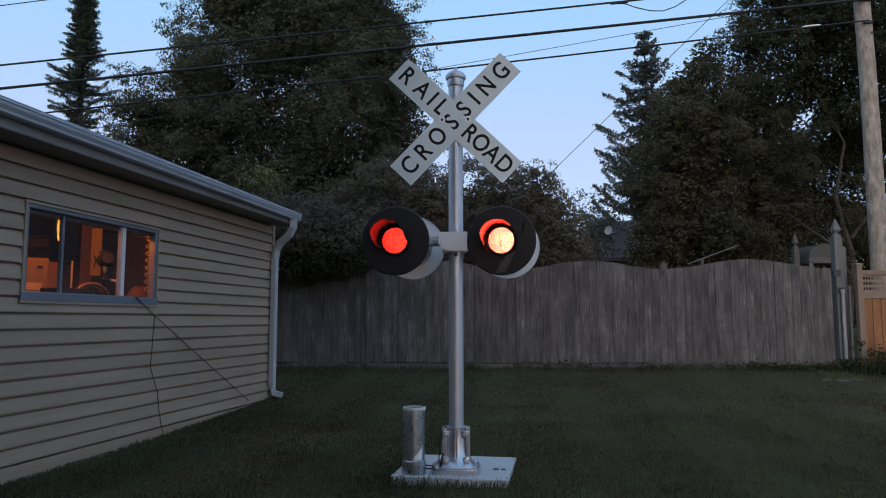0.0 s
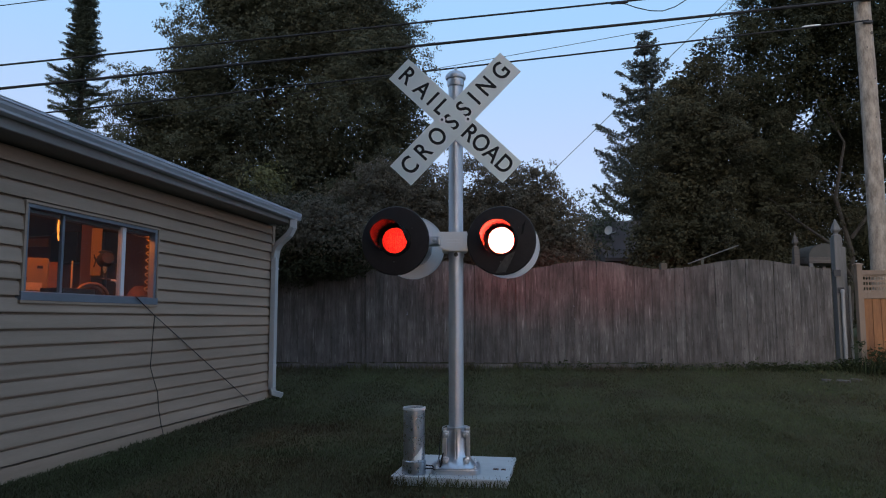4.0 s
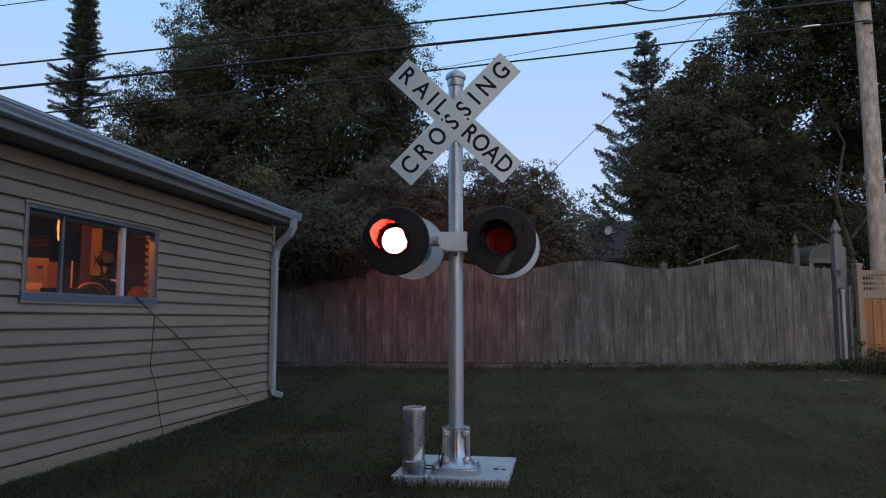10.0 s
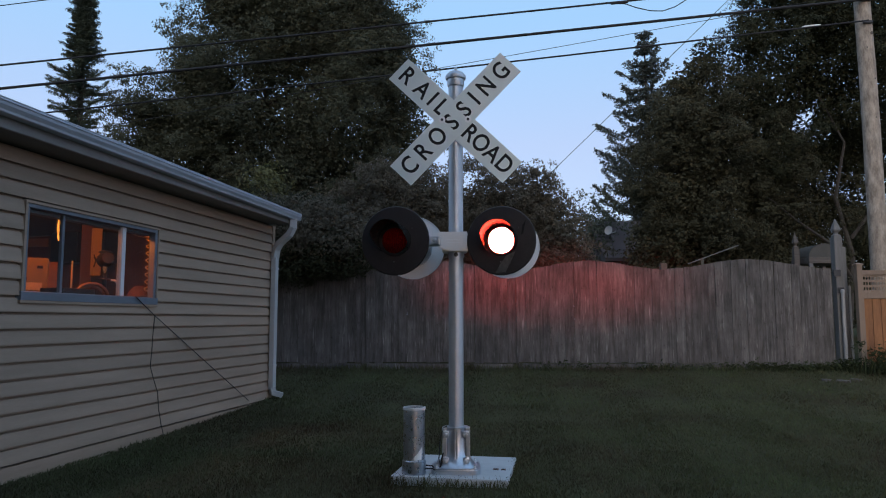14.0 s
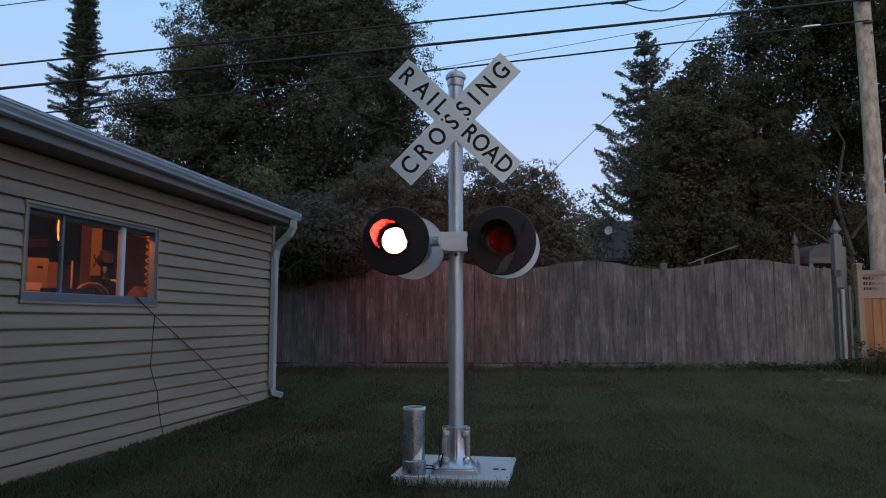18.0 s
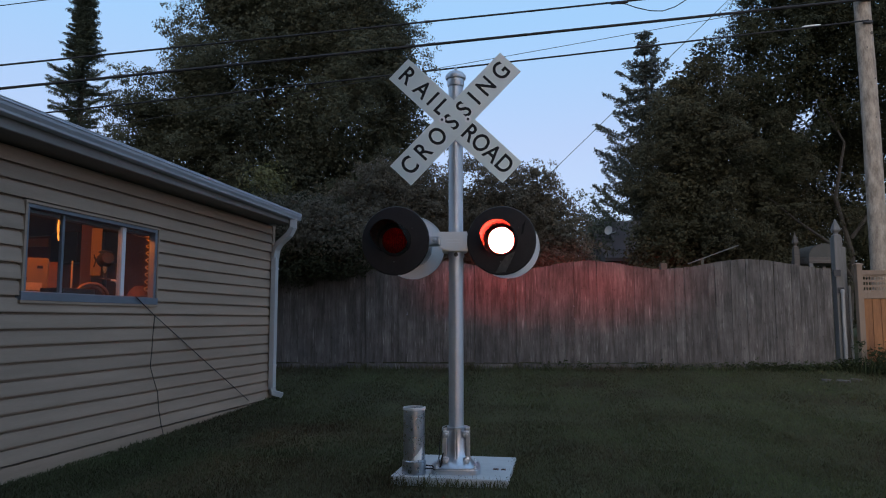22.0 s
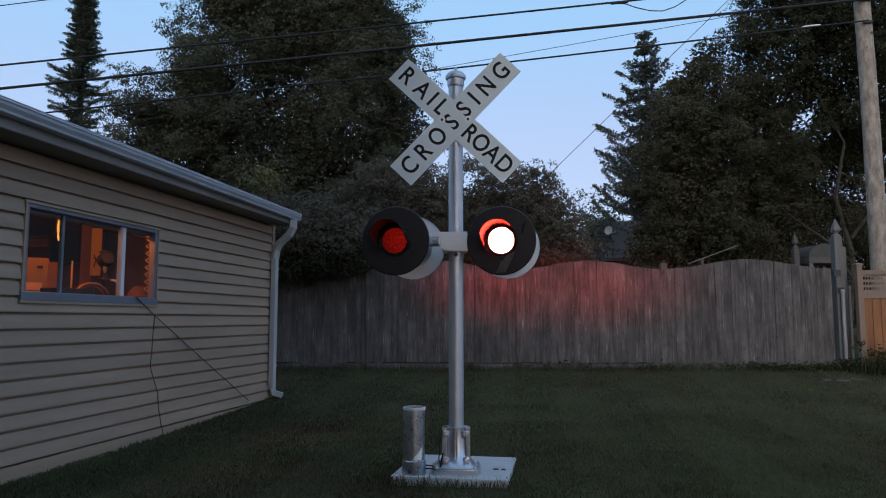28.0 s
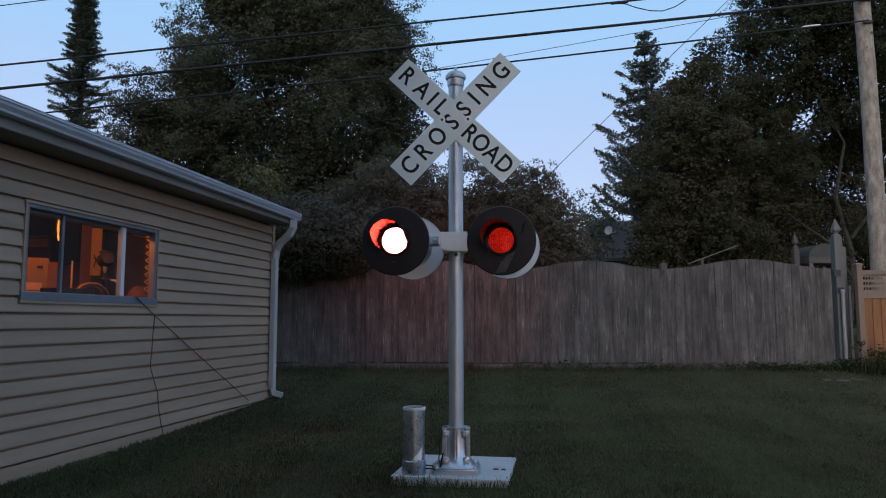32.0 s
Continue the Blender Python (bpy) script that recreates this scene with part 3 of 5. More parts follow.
def garage_inside():
    lamp = new("garage_bulb_light", bpy.data.lights.new("garage_bulb_light", "POINT"))
    lamp.data.energy, lamp.data.color, lamp.data.shadow_soft_size = 30.0, (1.0, 0.25, 0.035), 0.05
    lamp.matrix_world = at_garage(1.30, 0.50, 2.22)
    fx = thing("work_lamp", "orange work lamp tube hanging from the ceiling", "lamp", at_garage(1.43, 0.75, 2.02))
    part("cord", tube(bmesh.new(), [(0, 0, 0.15), (0.01, 0, 0.25), (0, 0, 0.359)], 0.006, 8), M_CABLE, fx)
    part("holder", lathe(bmesh.new(), [(0.0, 0.105), (0.024, 0.105), (0.03, 0.12), (0.026, 0.15), (0.0, 0.155)], 20), M_MATT, fx, smooth=True)
    b = lathe(bmesh.new(), [(0.0, -0.10), (0.012, -0.096), (0.02, -0.06), (0.017, -0.03), (0.023, 0.02), (0.021, 0.07), (0.016, 0.104), (0.0, 0.104)], 20)
    bulb = part("bulb", b, glow("warm_bulb", (1.0, 0.30, 0.05), 2.2), fx, "glowing orange bulb", smooth=True)
    bulb.visible_shadow = False
    for a in range(4):
        part("guard_wire", tube(bmesh.new(), [(0.026 * math.cos(a * 1.57 + 0.5), 0.026 * math.sin(a * 1.57 + 0.5), 0.11), (0.031 * math.cos(a * 1.57 + 0.5), 0.031 * math.sin(a * 1.57 + 0.5), 0.0), (0.0, 0.0, -0.115)], 0.003, 6), M_MATT, fx)
    # carton on a narrow cabinet
    cab = thing("tool_cabinet", "dark steel cabinet standing inside the garage", "cabinet", at_garage(1.36, 1.0, 0.12, -52))
    part("body", one_box((-0.32, -0.02, 0), (0.3, 0.4, 1.30), 0.008), M_MATT, cab)
    for k in range(3):
        d = part("drawer", one_box((-0.3, -0.04, 0.06 + k * 0.41), (0.28, -0.021, 0.44 + k * 0.41), 0.004), M_DARKMETAL, cab)
        part("handle", one_box((-0.1, -0.06, 0.25 + k * 0.41), (0.08, -0.041, 0.27 + k * 0.41)), M_BOLT, d)
    ctn = thing("carton", "yellowish cardboard carton on a cabinet", "box", at_garage(1.36, 0.98, 1.421, -52))
    part("body", one_box((-0.19, 0, 0), (0.14, 0.26, 0.335), 0.006), M_CARD, ctn)
    for k, z, w in ((-0.055, 0.125, 0.028), (0.075, 0.235, 0.024), (-0.15, 0.03, 0.015)):
        part("hand_hole", one_box((k - w, -0.004, z), (k + w, -0.001, z + 0.026)), M_VOID, ctn)
    part("shipping_label", one_box((-0.14, -0.003, 0.03), (0.1, -0.001, 0.10)), M_PINE, ctn, "pale shipping label")
    part("tape", one_box((-0.19, 0.11, 0.3355), (0.14, 0.15, 0.3375)), M_CARD, ctn)
    # hanging cupboard and things on the end wall
    hc = thing("hanging_cupboard", "dark cupboard hung on the end wall", "cupboard", at_garage(4.459, 2.75, 1.96, -90))
    part("body", one_box((-0.35, -0.3, 0), (0.5, 0.0, 0.44), 0.006), M_DARKMETAL, hc)
    for k in (-0.34, 0.085):
        part("door", one_box((k, -0.318, 0.01), (k + 0.405, -0.301, 0.43), 0.003), M_DARKMETAL, hc)
    solo("wall_plaque", one_box((-0.16, -0.03, -0.06), (0.16, 0.0, 0.06), 0.01), M_PINE, "small wooden board hung on the end wall", "board", at_garage(4.458, 3.55, 2.28, -90))
    # post with a pale board nailed to it
    post = thing("braced_post", "brown timber post with a pale board nailed on", "post", at_garage(2.98, 1.5, 0.12, -50))
    part("timber", one_box((-0.17, 0.004, 0), (-0.05, 0.08, 2.259), 0.004), M_WALLPAPER, post)
    part("board", one_box((-0.062, -0.022, 1.57), (0.05, -0.002, 2.135), 0.003), M_FRESHPINE, post, "pale pine board lit by the lamp")
    # panel coloured orange-brown in place of lamplight on the wall
    solo("plywood_panel", one_box((-0.10, -0.01, 0), (0.09, 0.01, 1.665), 0.003), M_HOSE, "reddish panel coloured as a lamplit patch of the garage wall", "panel", at_garage(2.13, 1.4, 0.12, -40))
    solo("light_slat", one_box((-0.010, -0.008, 0), (0.010, 0.008, 1.69), 0.003), M_FRESHPINE, "narrow pale slat standing on the floor", "slat", at_garage(2.32, 1.3, 0.12, -50))
    # bench along the window wall
    bench = thing("workbench", "long dark workbench along the window wall", "bench", at_garage(2.2, 0.16, 0.12))
    part("top", one_box((-1.2, 0, 1.22), (1.6, 0.75, 1.26), 0.004), M_MATT, bench)
    for a in (-1.15, 1.5):
        for d in (0.03, 0.66):
            part("leg", one_box((a, d, 0), (a + 0.06, d + 0.06, 1.219)), M_PINE, bench)
    # bench drill: column, round head, handle
    dr = thing("bench_drill", "dark bench drill with a rounded head", "drill", at_garage(2.05, 0.70, 1.381, -55))
    part("foot", one_box((-0.09, -0.08, 0), (0.09, 0.1, 0.025), 0.006), M_MATT, dr)
    part("column", tube(bmesh.new(), [(0.0, 0.03, 0.025), (0.0, 0.03, 0.32)], 0.022, 14), M_MATT, dr, smooth=True)
    part("table", lathe(bmesh.new(), [(0, 0.20), (0.055, 0.20), (0.058, 0.207), (0.055, 0.215), (0, 0.215)], 20), M_DARKMETAL, dr, smooth=True)
    part("head", lathe(bmesh.new(), [(0, -0.11), (0.045, -0.10), (0.075, -0.05), (0.08, 0.02), (0.06, 0.08), (0, 0.10)], 20, pose(0.0, 0.01, 0.41, 78, 0, 20)), M_MATT, dr, smooth=True)
    part("belt_cover", lathe(bmesh.new(), [(0, 0.478), (0.062, 0.478), (0.068, 0.488), (0.05, 0.502), (0, 0.505)], 20), M_DARKMETAL, dr, smooth=True)
    part("chuck", lathe(bmesh.new(), [(0, 0.27), (0.006, 0.27), (0.02, 0.30), (0.024, 0.345), (0, 0.345)], 14), M_BOLT, dr, smooth=True)
    for a in range(3):
        q = a * 2.09 + 0.4
        part("feed_handle", tube(bmesh.new(), [(-0.085, -0.02, 0.40), (-0.105, -0.02 + 0.075 * math.cos(q), 0.40 + 0.075 * math.sin(q))], 0.006, 8), M_MATT, dr)
    # coiled hose lying against a tray
    b = bmesh.new()
    for r in (0.17, 0.145):
        tube(b, [(r * math.cos(t), 0.03 * (r < 0.15), r * 0.78 * math.sin(t)) for t in [math.pi * i / 24 for i in range(25)]], 0.016, 10)
    solo("rubber_hose", b, M_HOSE, "curved orange-brown hose lying over the bench", "hose", at_garage(1.60, 0.5, 1.385, -20))
    solo("parts_tray", one_box((-0.24, -0.12, 0), (0.2, 0.12, 0.08), 0.01), M_DARKMETAL, "dark tray lying on the workbench", "tray", at_garage(1.42, 0.60, 1.381))
    clamp = thing("clamp", "pale forked clamp standing on the workbench", "clamp", at_garage(1.97, 0.5, 1.381, -40))
    part("stem", tube(bmesh.new(), [(0.035, 0, 0), (0.03, 0, 0.13), (0.05, 0, 0.20)], 0.010, 8), M_WHITEBOX, clamp)
    part("jaw", tube(bmesh.new(), [(0.032, 0, 0.14), (-0.02, 0, 0.185), (-0.055, 0, 0.19)], 0.012, 8), M_WHITEBOX, clamp)
    solo("floor_drum", lathe(bmesh.new(), [(0, 0), (0.24, 0), (0.25, 0.02), (0.25, 0.3), (0.258, 0.31), (0.25, 0.32), (0.25, 0.6), (0.258, 0.61), (0.25, 0.62), (0.25, 0.88), (0.24, 0.9), (0, 0.9)], 28), M_REDPAINT, "rusty red drum on the garage floor", "drum", at_garage(3.9, 2.2, 0.12), smooth=True)
    solo("cloth_bundle", lathe(bmesh.new(), [(0, 0), (0.10, 0.0), (0.125, 0.04), (0.10, 0.10), (0.05, 0.15), (0, 0.16)], 14), M_WALLPAPER, "dull brown bundle of cloth on the workbench", "cloth", at_garage(2.5, 0.6, 1.381), smooth=True)
    # coiled cord hanging from a hook on the window wall
    ck = thing("coiled_cord", "pale coiled cord hanging from a hook", "cord", at_garage(2.19, 0.3, 2.035))
    b = bmesh.new()
    tube(b, [(0.022 * math.cos(i * 0.7) - 0.00015 * i, 0.022 * math.sin(i * 0.7), -i * 0.0083) for i in range(70)], 0.008, 6)
    part("coil", b, M_PINE, ck)
    part("hook", box(bmesh.new(), (-0.012, -0.199, -0.005), (0.012, 0.035, 0.012), None, 0.004), M_BOLT, ck)
    # string of small bulbs, unlit, looped under the window head
    b = bmesh.new()
    tube(b, [(-0.36 + 0.04 * i, -0.02, -0.018 * math.sin(math.pi * i / 9)) for i in range(10)], 0.004, 6)
    part("loose_end", b, M_PINE, ck)


def wall_cord(g):
    """A thin cord from the window's sill down the siding, and a stay to the ground."""
    b = bmesh.new()
    pts = [(1.808, -0.046, 1.210), (1.798, -0.042, 1.038), (1.790, -0.042, 0.864), (1.773, -0.042, 0.724), (1.839, -0.042, 0.589), (1.914, -0.042, 0.463), (1.946, -0.042, 0.284), (1.99, -0.045, 0.14), (2.02, -0.06, 0.02)]
    tube(b, pts, 0.0038, 6)
    part("hanging_cord", b, M_CABLE, g, "thin dark cord hanging down the siding")
    b = bmesh.new()
    tube(b, [(1.465, -0.066, 1.382), (1.579, -0.058, 1.326), (1.802, -0.050, 1.210), (2.718, -0.050, 0.750), (3.845, -0.070, 0.170)], 0.0048, 6)
    part("slanting_cord", b, M_CABLE, g, "dark cord slanting down the siding to the grass")


# ---- crossing signal ----
MX, MY = 0.100, 5.45


def letters(text, height, material, parent, m, name="lettering"):
    cu = bpy.data.curves.new("tmp_text", "FONT")
    cu.body, cu.size, cu.align_x, cu.align_y = text, height / 0.69, "CENTER", "CENTER"
    cu.extrude, cu.offset = 0.0008, 0.0030
    tmp = new("tmp_text", cu)
    dg = bpy.context.evaluated_depsgraph_get()
    me = bpy.data.meshes.new_from_object(tmp.evaluated_get(dg))
    bpy.data.objects.remove(tmp)
    bpy.data.curves.remove(cu)
    me.materials.clear()
    me.materials.append(material)
    ob = new(name, me)
    ob.parent, ob.matrix_basis = parent, m @ Matrix.Diagonal((0.86, 1, 1, 1))
    return ob


def bolt(parent, m, r=0.014, name="bolt", mat=None):
    b = bmesh.new()
    lathe(b, [(0, 0), (r * 1.5, 0), (r * 1.5, 0.003), (0, 0.003)], 16)
    lathe(b, [(0, 0.003), (r, 0.003), (r, 0.012), (r * 0.8, 0.014), (0, 0.014)], 6)
    lathe(b, [(0, 0.013), (r * 0.5, 0.013), (r * 0.5, 0.022), (0, 0.022)], 10)
    return part(name, b, mat or M_BOLT, parent, at=m)


def flasher(sig, at, rear, name, back_bulb):
    """One lamp unit: looks along its own -y."""
    # lamp and added dimming wheel in a closed round case behind the target disc
    turn = pose(0, 0, 0, 90, 0, 0)                       # lathe axis z -> towards -y
    b = bmesh.new()
    lathe(b, [(0.150, 0.0), (0.155, 0.0), (0.155, -0.17), (0.13, -0.205), (0.0, -0.215), (0.0, -0.21), (0.127, -0.2), (0.150, -0.168)], 40, turn, True)
    case = part(name, b, M_CAST, sig, "cast case of a flashing lamp", at, smooth=True)
    b = bmesh.new()
    lathe(b, [(0.112, 0.002), (0.112, 0.008), (0.243, 0.008), (0.256, 0.004), (0.2615, -0.006), (0.2615, 0.0), (0.255, 0.011), (0.244, 0.0125), (0.112, 0.0125)], 56, turn, True)
    part("target_disc", b, M_MATT, case, "matt black round backboard", smooth=True)
    b = bmesh.new()
    lathe(b, [(0.157, 0.0015), (0.244, 0.004), (0.2555, 0.0005), (0.2605, -0.009), (0.2580, -0.009), (0.253, -0.003), (0.243, 0.001), (0.157, -0.0015)], 56, turn, True)
    part("disc_back", b, M_SILVER, case, "silver painted back of the disc", smooth=True)
    b = bmesh.new()
    lathe(b, [(0.096, 0.004), (0.120, 0.004), (0.120, 0.020), (0.108, 0.024), (0.096, 0.022)], 40, turn, True)
    part("lens_ring", b, M_VISOR, case, smooth=True)
    b = bmesh.new()
    lathe(b, [(0.0, 0.034), (0.03, 0.033), (0.06, 0.0295), (0.080, 0.0250), (0.097, 0.0185)], 40, turn)
    part("lens", b, M_CLEARLENS if rear else M_LENS, case, "round red signal lens", smooth=True)
    # inside: baffle, wheel and beam parts are added, unseen, to shape the light
    b = bmesh.new()
    lathe(b, [(0.0205, -0.1165), (0.149, -0.1165), (0.149, -0.1195), (0.0205, -0.1195)], 32, turn, True)
    part("baffle", b, M_VOID, case)
    b = bmesh.new()
    lathe(b, [(0.0, -0.121), (0.018, -0.121)], 20, turn)
    slot = rear and name == "wide_beam_lamp"
    part("bulb", b, back_bulb if rear else M_BULB, case, "bright signal bulb", pose(0, 0, 0) @ Matrix.Diagonal((1, 1, 0.36 if slot else 1, 1)))
    b = bmesh.new()
    lathe(b, [(0.0, -0.123), (0.024, -0.123), (0.024, -0.16), (0, -0.16)], 20, turn)
    part("socket", b, M_VOID, case)
    b = bmesh.new()
    lathe(b, [(0.0, 0.0), (0.088, 0.0)], 40)
    wheel = part("filter_wheel", b, M_FILTER, case, "added grey filter wheel that dims the bulb", pose(0, 0.112, -0.056, 90, 0, 0))
    # added tube and slot plates shape the red patch thrown on the fence
    if rear:
        b = bmesh.new()
        lathe(b, [(0.025, -0.108), (0.028, -0.108), (0.028, -0.01), (0.025, -0.01)], 32, turn, True)
        part("beam_tube", b, M_VOID, case, at=Matrix.Diagonal((1.3, 1, 0.34, 1)) if slot else None)
        if slot:
            for sz in (-1, 1):
                part("slot_plate", one_box((-0.14, 0.0102, min(sz * 0.0095, sz * 0.145)), (0.14, 0.0122, max(sz * 0.0095, sz * 0.145))), M_VOID, case)
    # visor: long over the top, cut away below
    b = bmesh.new()
    n, r0 = 56, 0.122
    rows = []
    for i in range(n + 1):
        a = radians(-38 + 256 * i / n)
        f = min(1.0, max(0.0, (math.sin(a) + 0.62) / 1.0))
        ln = 0.05 + 0.21 * (f * f * (3 - 2 * f))
        rows.append([b.verts.new((r * math.cos(a), y, r * math.sin(a))) for r, y in
                     ((r0, -0.010), (r0 + 0.004, -0.010 - ln), (r0 + 0.008, -0.010 - ln), (r0 + 0.004, -0.010))])
    for p, q in zip(rows, rows[1:]):
        for k in range(4):
            b.faces.new((p[k], q[k], q[(k + 1) % 4], p[(k + 1) % 4]))
    b.faces.new(rows[0])
    b.faces.new(rows[-1][::-1])
    bmesh.ops.recalc_face_normals(b, faces=b.faces[:])
    part("visor", b, M_VISOR, case, "matt black visor over the lens", smooth=True)
    for a in (35, 145, 268):
        bolt(case, pose(0.16 * math.cos(radians(a)), -0.0125, 0.16 * math.sin(radians(a)), 90, 0, 0), 0.004, mat=M_MATT if a < 200 else M_DARKMETAL)
    part("filament_post", tube(bmesh.new(), [(0.004, -0.022, 0.004), (0.0, -0.024, -0.012), (0.001, -0.018, -0.05)], 0.0045, 8), M_VOID, case)
    return wheel


def signal():
    sig = thing("crossing_signal", "silver crossing signal with crossbuck and two pairs of red lamps", "railway signal", pose(MX, MY, 0))
    mast = lathe(bmesh.new(), [(0.0, 0.06), (0.0565, 0.06), (0.0565, 3.03), (0.0, 3.03)], 40)
    part("mast", mast, M_GALV, sig, "silver painted steel mast", smooth=True)
    b = lathe(bmesh.new(), [(0.0, 3.0), (0.063, 3.0), (0.066, 3.01), (0.066, 3.055), (0.078, 3.06), (0.082, 3.075), (0.079, 3.09), (0.06, 3.112), (0.03, 3.128), (0.014, 3.133), (0.013, 3.15), (0.006, 3.163), (0, 3.166)], 36)
    part("mast_cap", b, M_GALV, sig, "domed finial cap", smooth=True)
    # foot casting
    b = bmesh.new()
    ring = []
    for cx, cy, a0 in ((1, 1, 0), (-1, 1, 90), (-1, -1, 180), (1, -1, 270)):
        for i in range(6):
            a = radians(a0 + i * 18)
            ring.append((cy * 0.115 + 0.05 * math.sin(a), -(cx * 0.13 + 0.05 * math.cos(a))))
    prism(b, ring, 0.046, 0.078, pose(0, 0, 0, 0, -90, 0))
    prism(b, [(y * 0.93, z * 0.93) for y, z in ring], 0.078, 0.088, pose(0, 0, 0, 0, -90, 0))
    lathe(b, [(0.0, 0.085), (0.156, 0.087), (0.143, 0.098), (0.118, 0.128), (0.099, 0.17), (0.089, 0.21), (0.086, 0.355), (0.09, 0.36), (0.09, 0.372), (0.058, 0.374), (0.0, 0.374)], 36)
    base = part("base_casting", b, M_CAST, sig, "two-part cast mast base with bolted flanges", pose(0, 0, 0, 0, 0, -3), smooth=True)
    for sx in (-1, 1):
        part("joint_rib", one_box((sx * 0.0085 - 0.005, -0.108, 0.12), (sx * 0.0085 + 0.005, -0.08, 0.366), 0.002), M_CAST, base)
    for sx in (-1, 1):
        part("flange", one_box((min(sx * 0.07, sx * 0.104), -0.072, 0.10), (max(sx * 0.07, sx * 0.104), -0.035, 0.37), 0.006), M_CAST, base)
        part("flange", one_box((min(sx * 0.06, sx * 0.104), -0.032, 0.10), (max(sx * 0.06, sx * 0.104), 0.02, 0.37), 0.006), M_CAST, base)
        for z in (0.325, 0.135):
            part("lug", one_box((sx * 0.075 - 0.024, -0.104, z - 0.026), (sx * 0.075 + 0.024, -0.03, z + 0.026), 0.018), M_CAST, base)
            bolt(base, pose(sx * 0.075, -0.104, z, 90, 0, 0), 0.013)
        for sy in (-1, 1):
            bolt(base, pose(sx * 0.14, sy * 0.122, 0.088, 0, 0, 20), 0.010, "anchor_nut")
            part("anchor_stud", tube(bmesh.new(), [(sx * 0.14, sy * 0.122, 0.1), (sx * 0.14, sy * 0.122, 0.115)], 0.006, 8), M_BOLT, base)
    # crossbuck
    rear_board = part("crossbuck_board", one_box((-0.603, -0.003, -0.111), (0.603, 0.003, 0.111), 0.001), M_SIGN, sig, "greyish white board lettered RAIL ROAD", pose(-0.006, -0.072, 2.709, 0, 43.1, 0))
    front = part("crossbuck_board", one_box((-0.62, -0.003, -0.111), (0.62, 0.003, 0.111), 0.001), M_SIGN, sig, "greyish white board lettered CROSSING", pose(0.0, -0.082, 2.721, 0, -46.6, 0))
    for ch, s in zip("CROSSING", (-0.515, -0.365, -0.203, -0.045, 0.095, 0.213, 0.348, 0.515)):
        letters(ch, 0.131, M_BLACK, front, pose(s, -0.0042, 0.0, 90, 0, 0))
    for ch, s in zip("RAILROAD", (-0.515, -0.352, -0.243, -0.148, 0.152, 0.268, 0.389, 0.513)):
        letters(ch, 0.131, M_BLACK, rear_board, pose(s, -0.0042, 0.0, 90, 0, 0))
    for x, z in ((-0.108, 2.709), (0.093, 2.714)):
        lathe_b = lathe(bmesh.new(), [(0, 0), (0.027, 0), (0.027, 0.003), (0, 0.003)], 20)
        part("washer", lathe_b, M_WASHER, sig, at=pose(x, -0.0855, z, 90, 0, 0))
        bolt(sig, pose(x, -0.0885, z, 90, 0, 0), 0.007, mat=M_DARKMETAL)
    part("sign_bracket", one_box((-0.13, -0.068, 2.685), (0.13, -0.05, 2.735), 0.004), M_GALV, sig)
    # junction box and arms
    jb = part("junction_box", bmesh.new(), M_WHITEBOX, sig, "white cast junction box clamped to the mast")
    b = bmesh.new()
    prism(b, [(-0.095, 1.685), (0.095, 1.685), (0.095, 1.83), (-0.095, 1.83)], -0.105, 0.09)
    bmesh.ops.bevel(b, geom=b.edges[:], offset=0.008, segments=2, affect="EDGES")
    part("box_body", b, M_WHITEBOX, jb)
    b = bmesh.new()
    prism(b, [(-x, z) for x, z in ((-0.142, 1.832), (0.084, 1.836), (0.081, 1.712), (0.03, 1.690), (-0.03, 1.683), (-0.095, 1.70), (-0.138, 1.718))], -0.112, -0.09, pose(0, 0, 0, 0, 0, 90))
    bmesh.ops.bevel(b, geom=b.edges[:], offset=0.005, segments=2, affect="EDGES")
    part("box_lid", b, M_WHITEBOX, jb, "white lid with worn lettering")
    for k in range(2):
        part("lettering_bar", one_box((-0.07, -0.1132, 1.77 - k * 0.022), (0.03, -0.1122, 1.775 - k * 0.022)), M_SILVER, jb)
    part("clamp", lathe(bmesh.new(), [(0.0572, 1.648), (0.063, 1.648), (0.063, 1.68), (0.0572, 1.68)], 28, None, True), M_CAST, jb, smooth=True)
    bolt(jb, pose(0.0, -0.063, 1.664, 90, 0, 0), 0.011, mat=M_DARKMETAL)
    wheels = []
    for side, x, zz, aim, back in (("left", -0.459, 1.76, 10.5, 9.5), ("right", 0.339, 1.762, 12.0, 1.0)):
        part("crossarm", tube(bmesh.new(), [(-0.085 if x < 0 else 0.085, 0.0, 1.775), (x + (0.1 if x < 0 else -0.1), 0.06, 1.765)], 0.028, 18), M_GALV, sig, smooth=True)
        turn = pose(0, 0, 0, 0, 0, -aim)
        centre = pose(x, -0.15, zz)
        front_at = centre @ turn
        rear_at = front_at @ pose(0.012 if x < 0 else -0.014, 0.545, 0.0 if x < 0 else 0.005, 0, 0, 180 + back)
        for at, rear in ((front_at, False), (rear_at, True)):
            wheels.append((side, flasher(sig, at, rear, "wide_beam_lamp" if rear and side == "right" else "flasher_lamp", M_SOFTBULB if side == "left" else M_BEAMBULB)))
            # two thin streaks painted as reflections in the glossy disc
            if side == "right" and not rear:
                for pts, mat in ((((0.105, -0.085), (0.07, -0.165), (0.03, -0.24), (-0.045, -0.245), (-0.01, -0.18), (0.04, -0.11)), M_DISCSHEEN),
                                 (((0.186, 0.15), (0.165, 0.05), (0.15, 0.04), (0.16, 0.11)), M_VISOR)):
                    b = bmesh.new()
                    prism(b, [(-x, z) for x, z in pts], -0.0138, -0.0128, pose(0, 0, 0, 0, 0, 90))
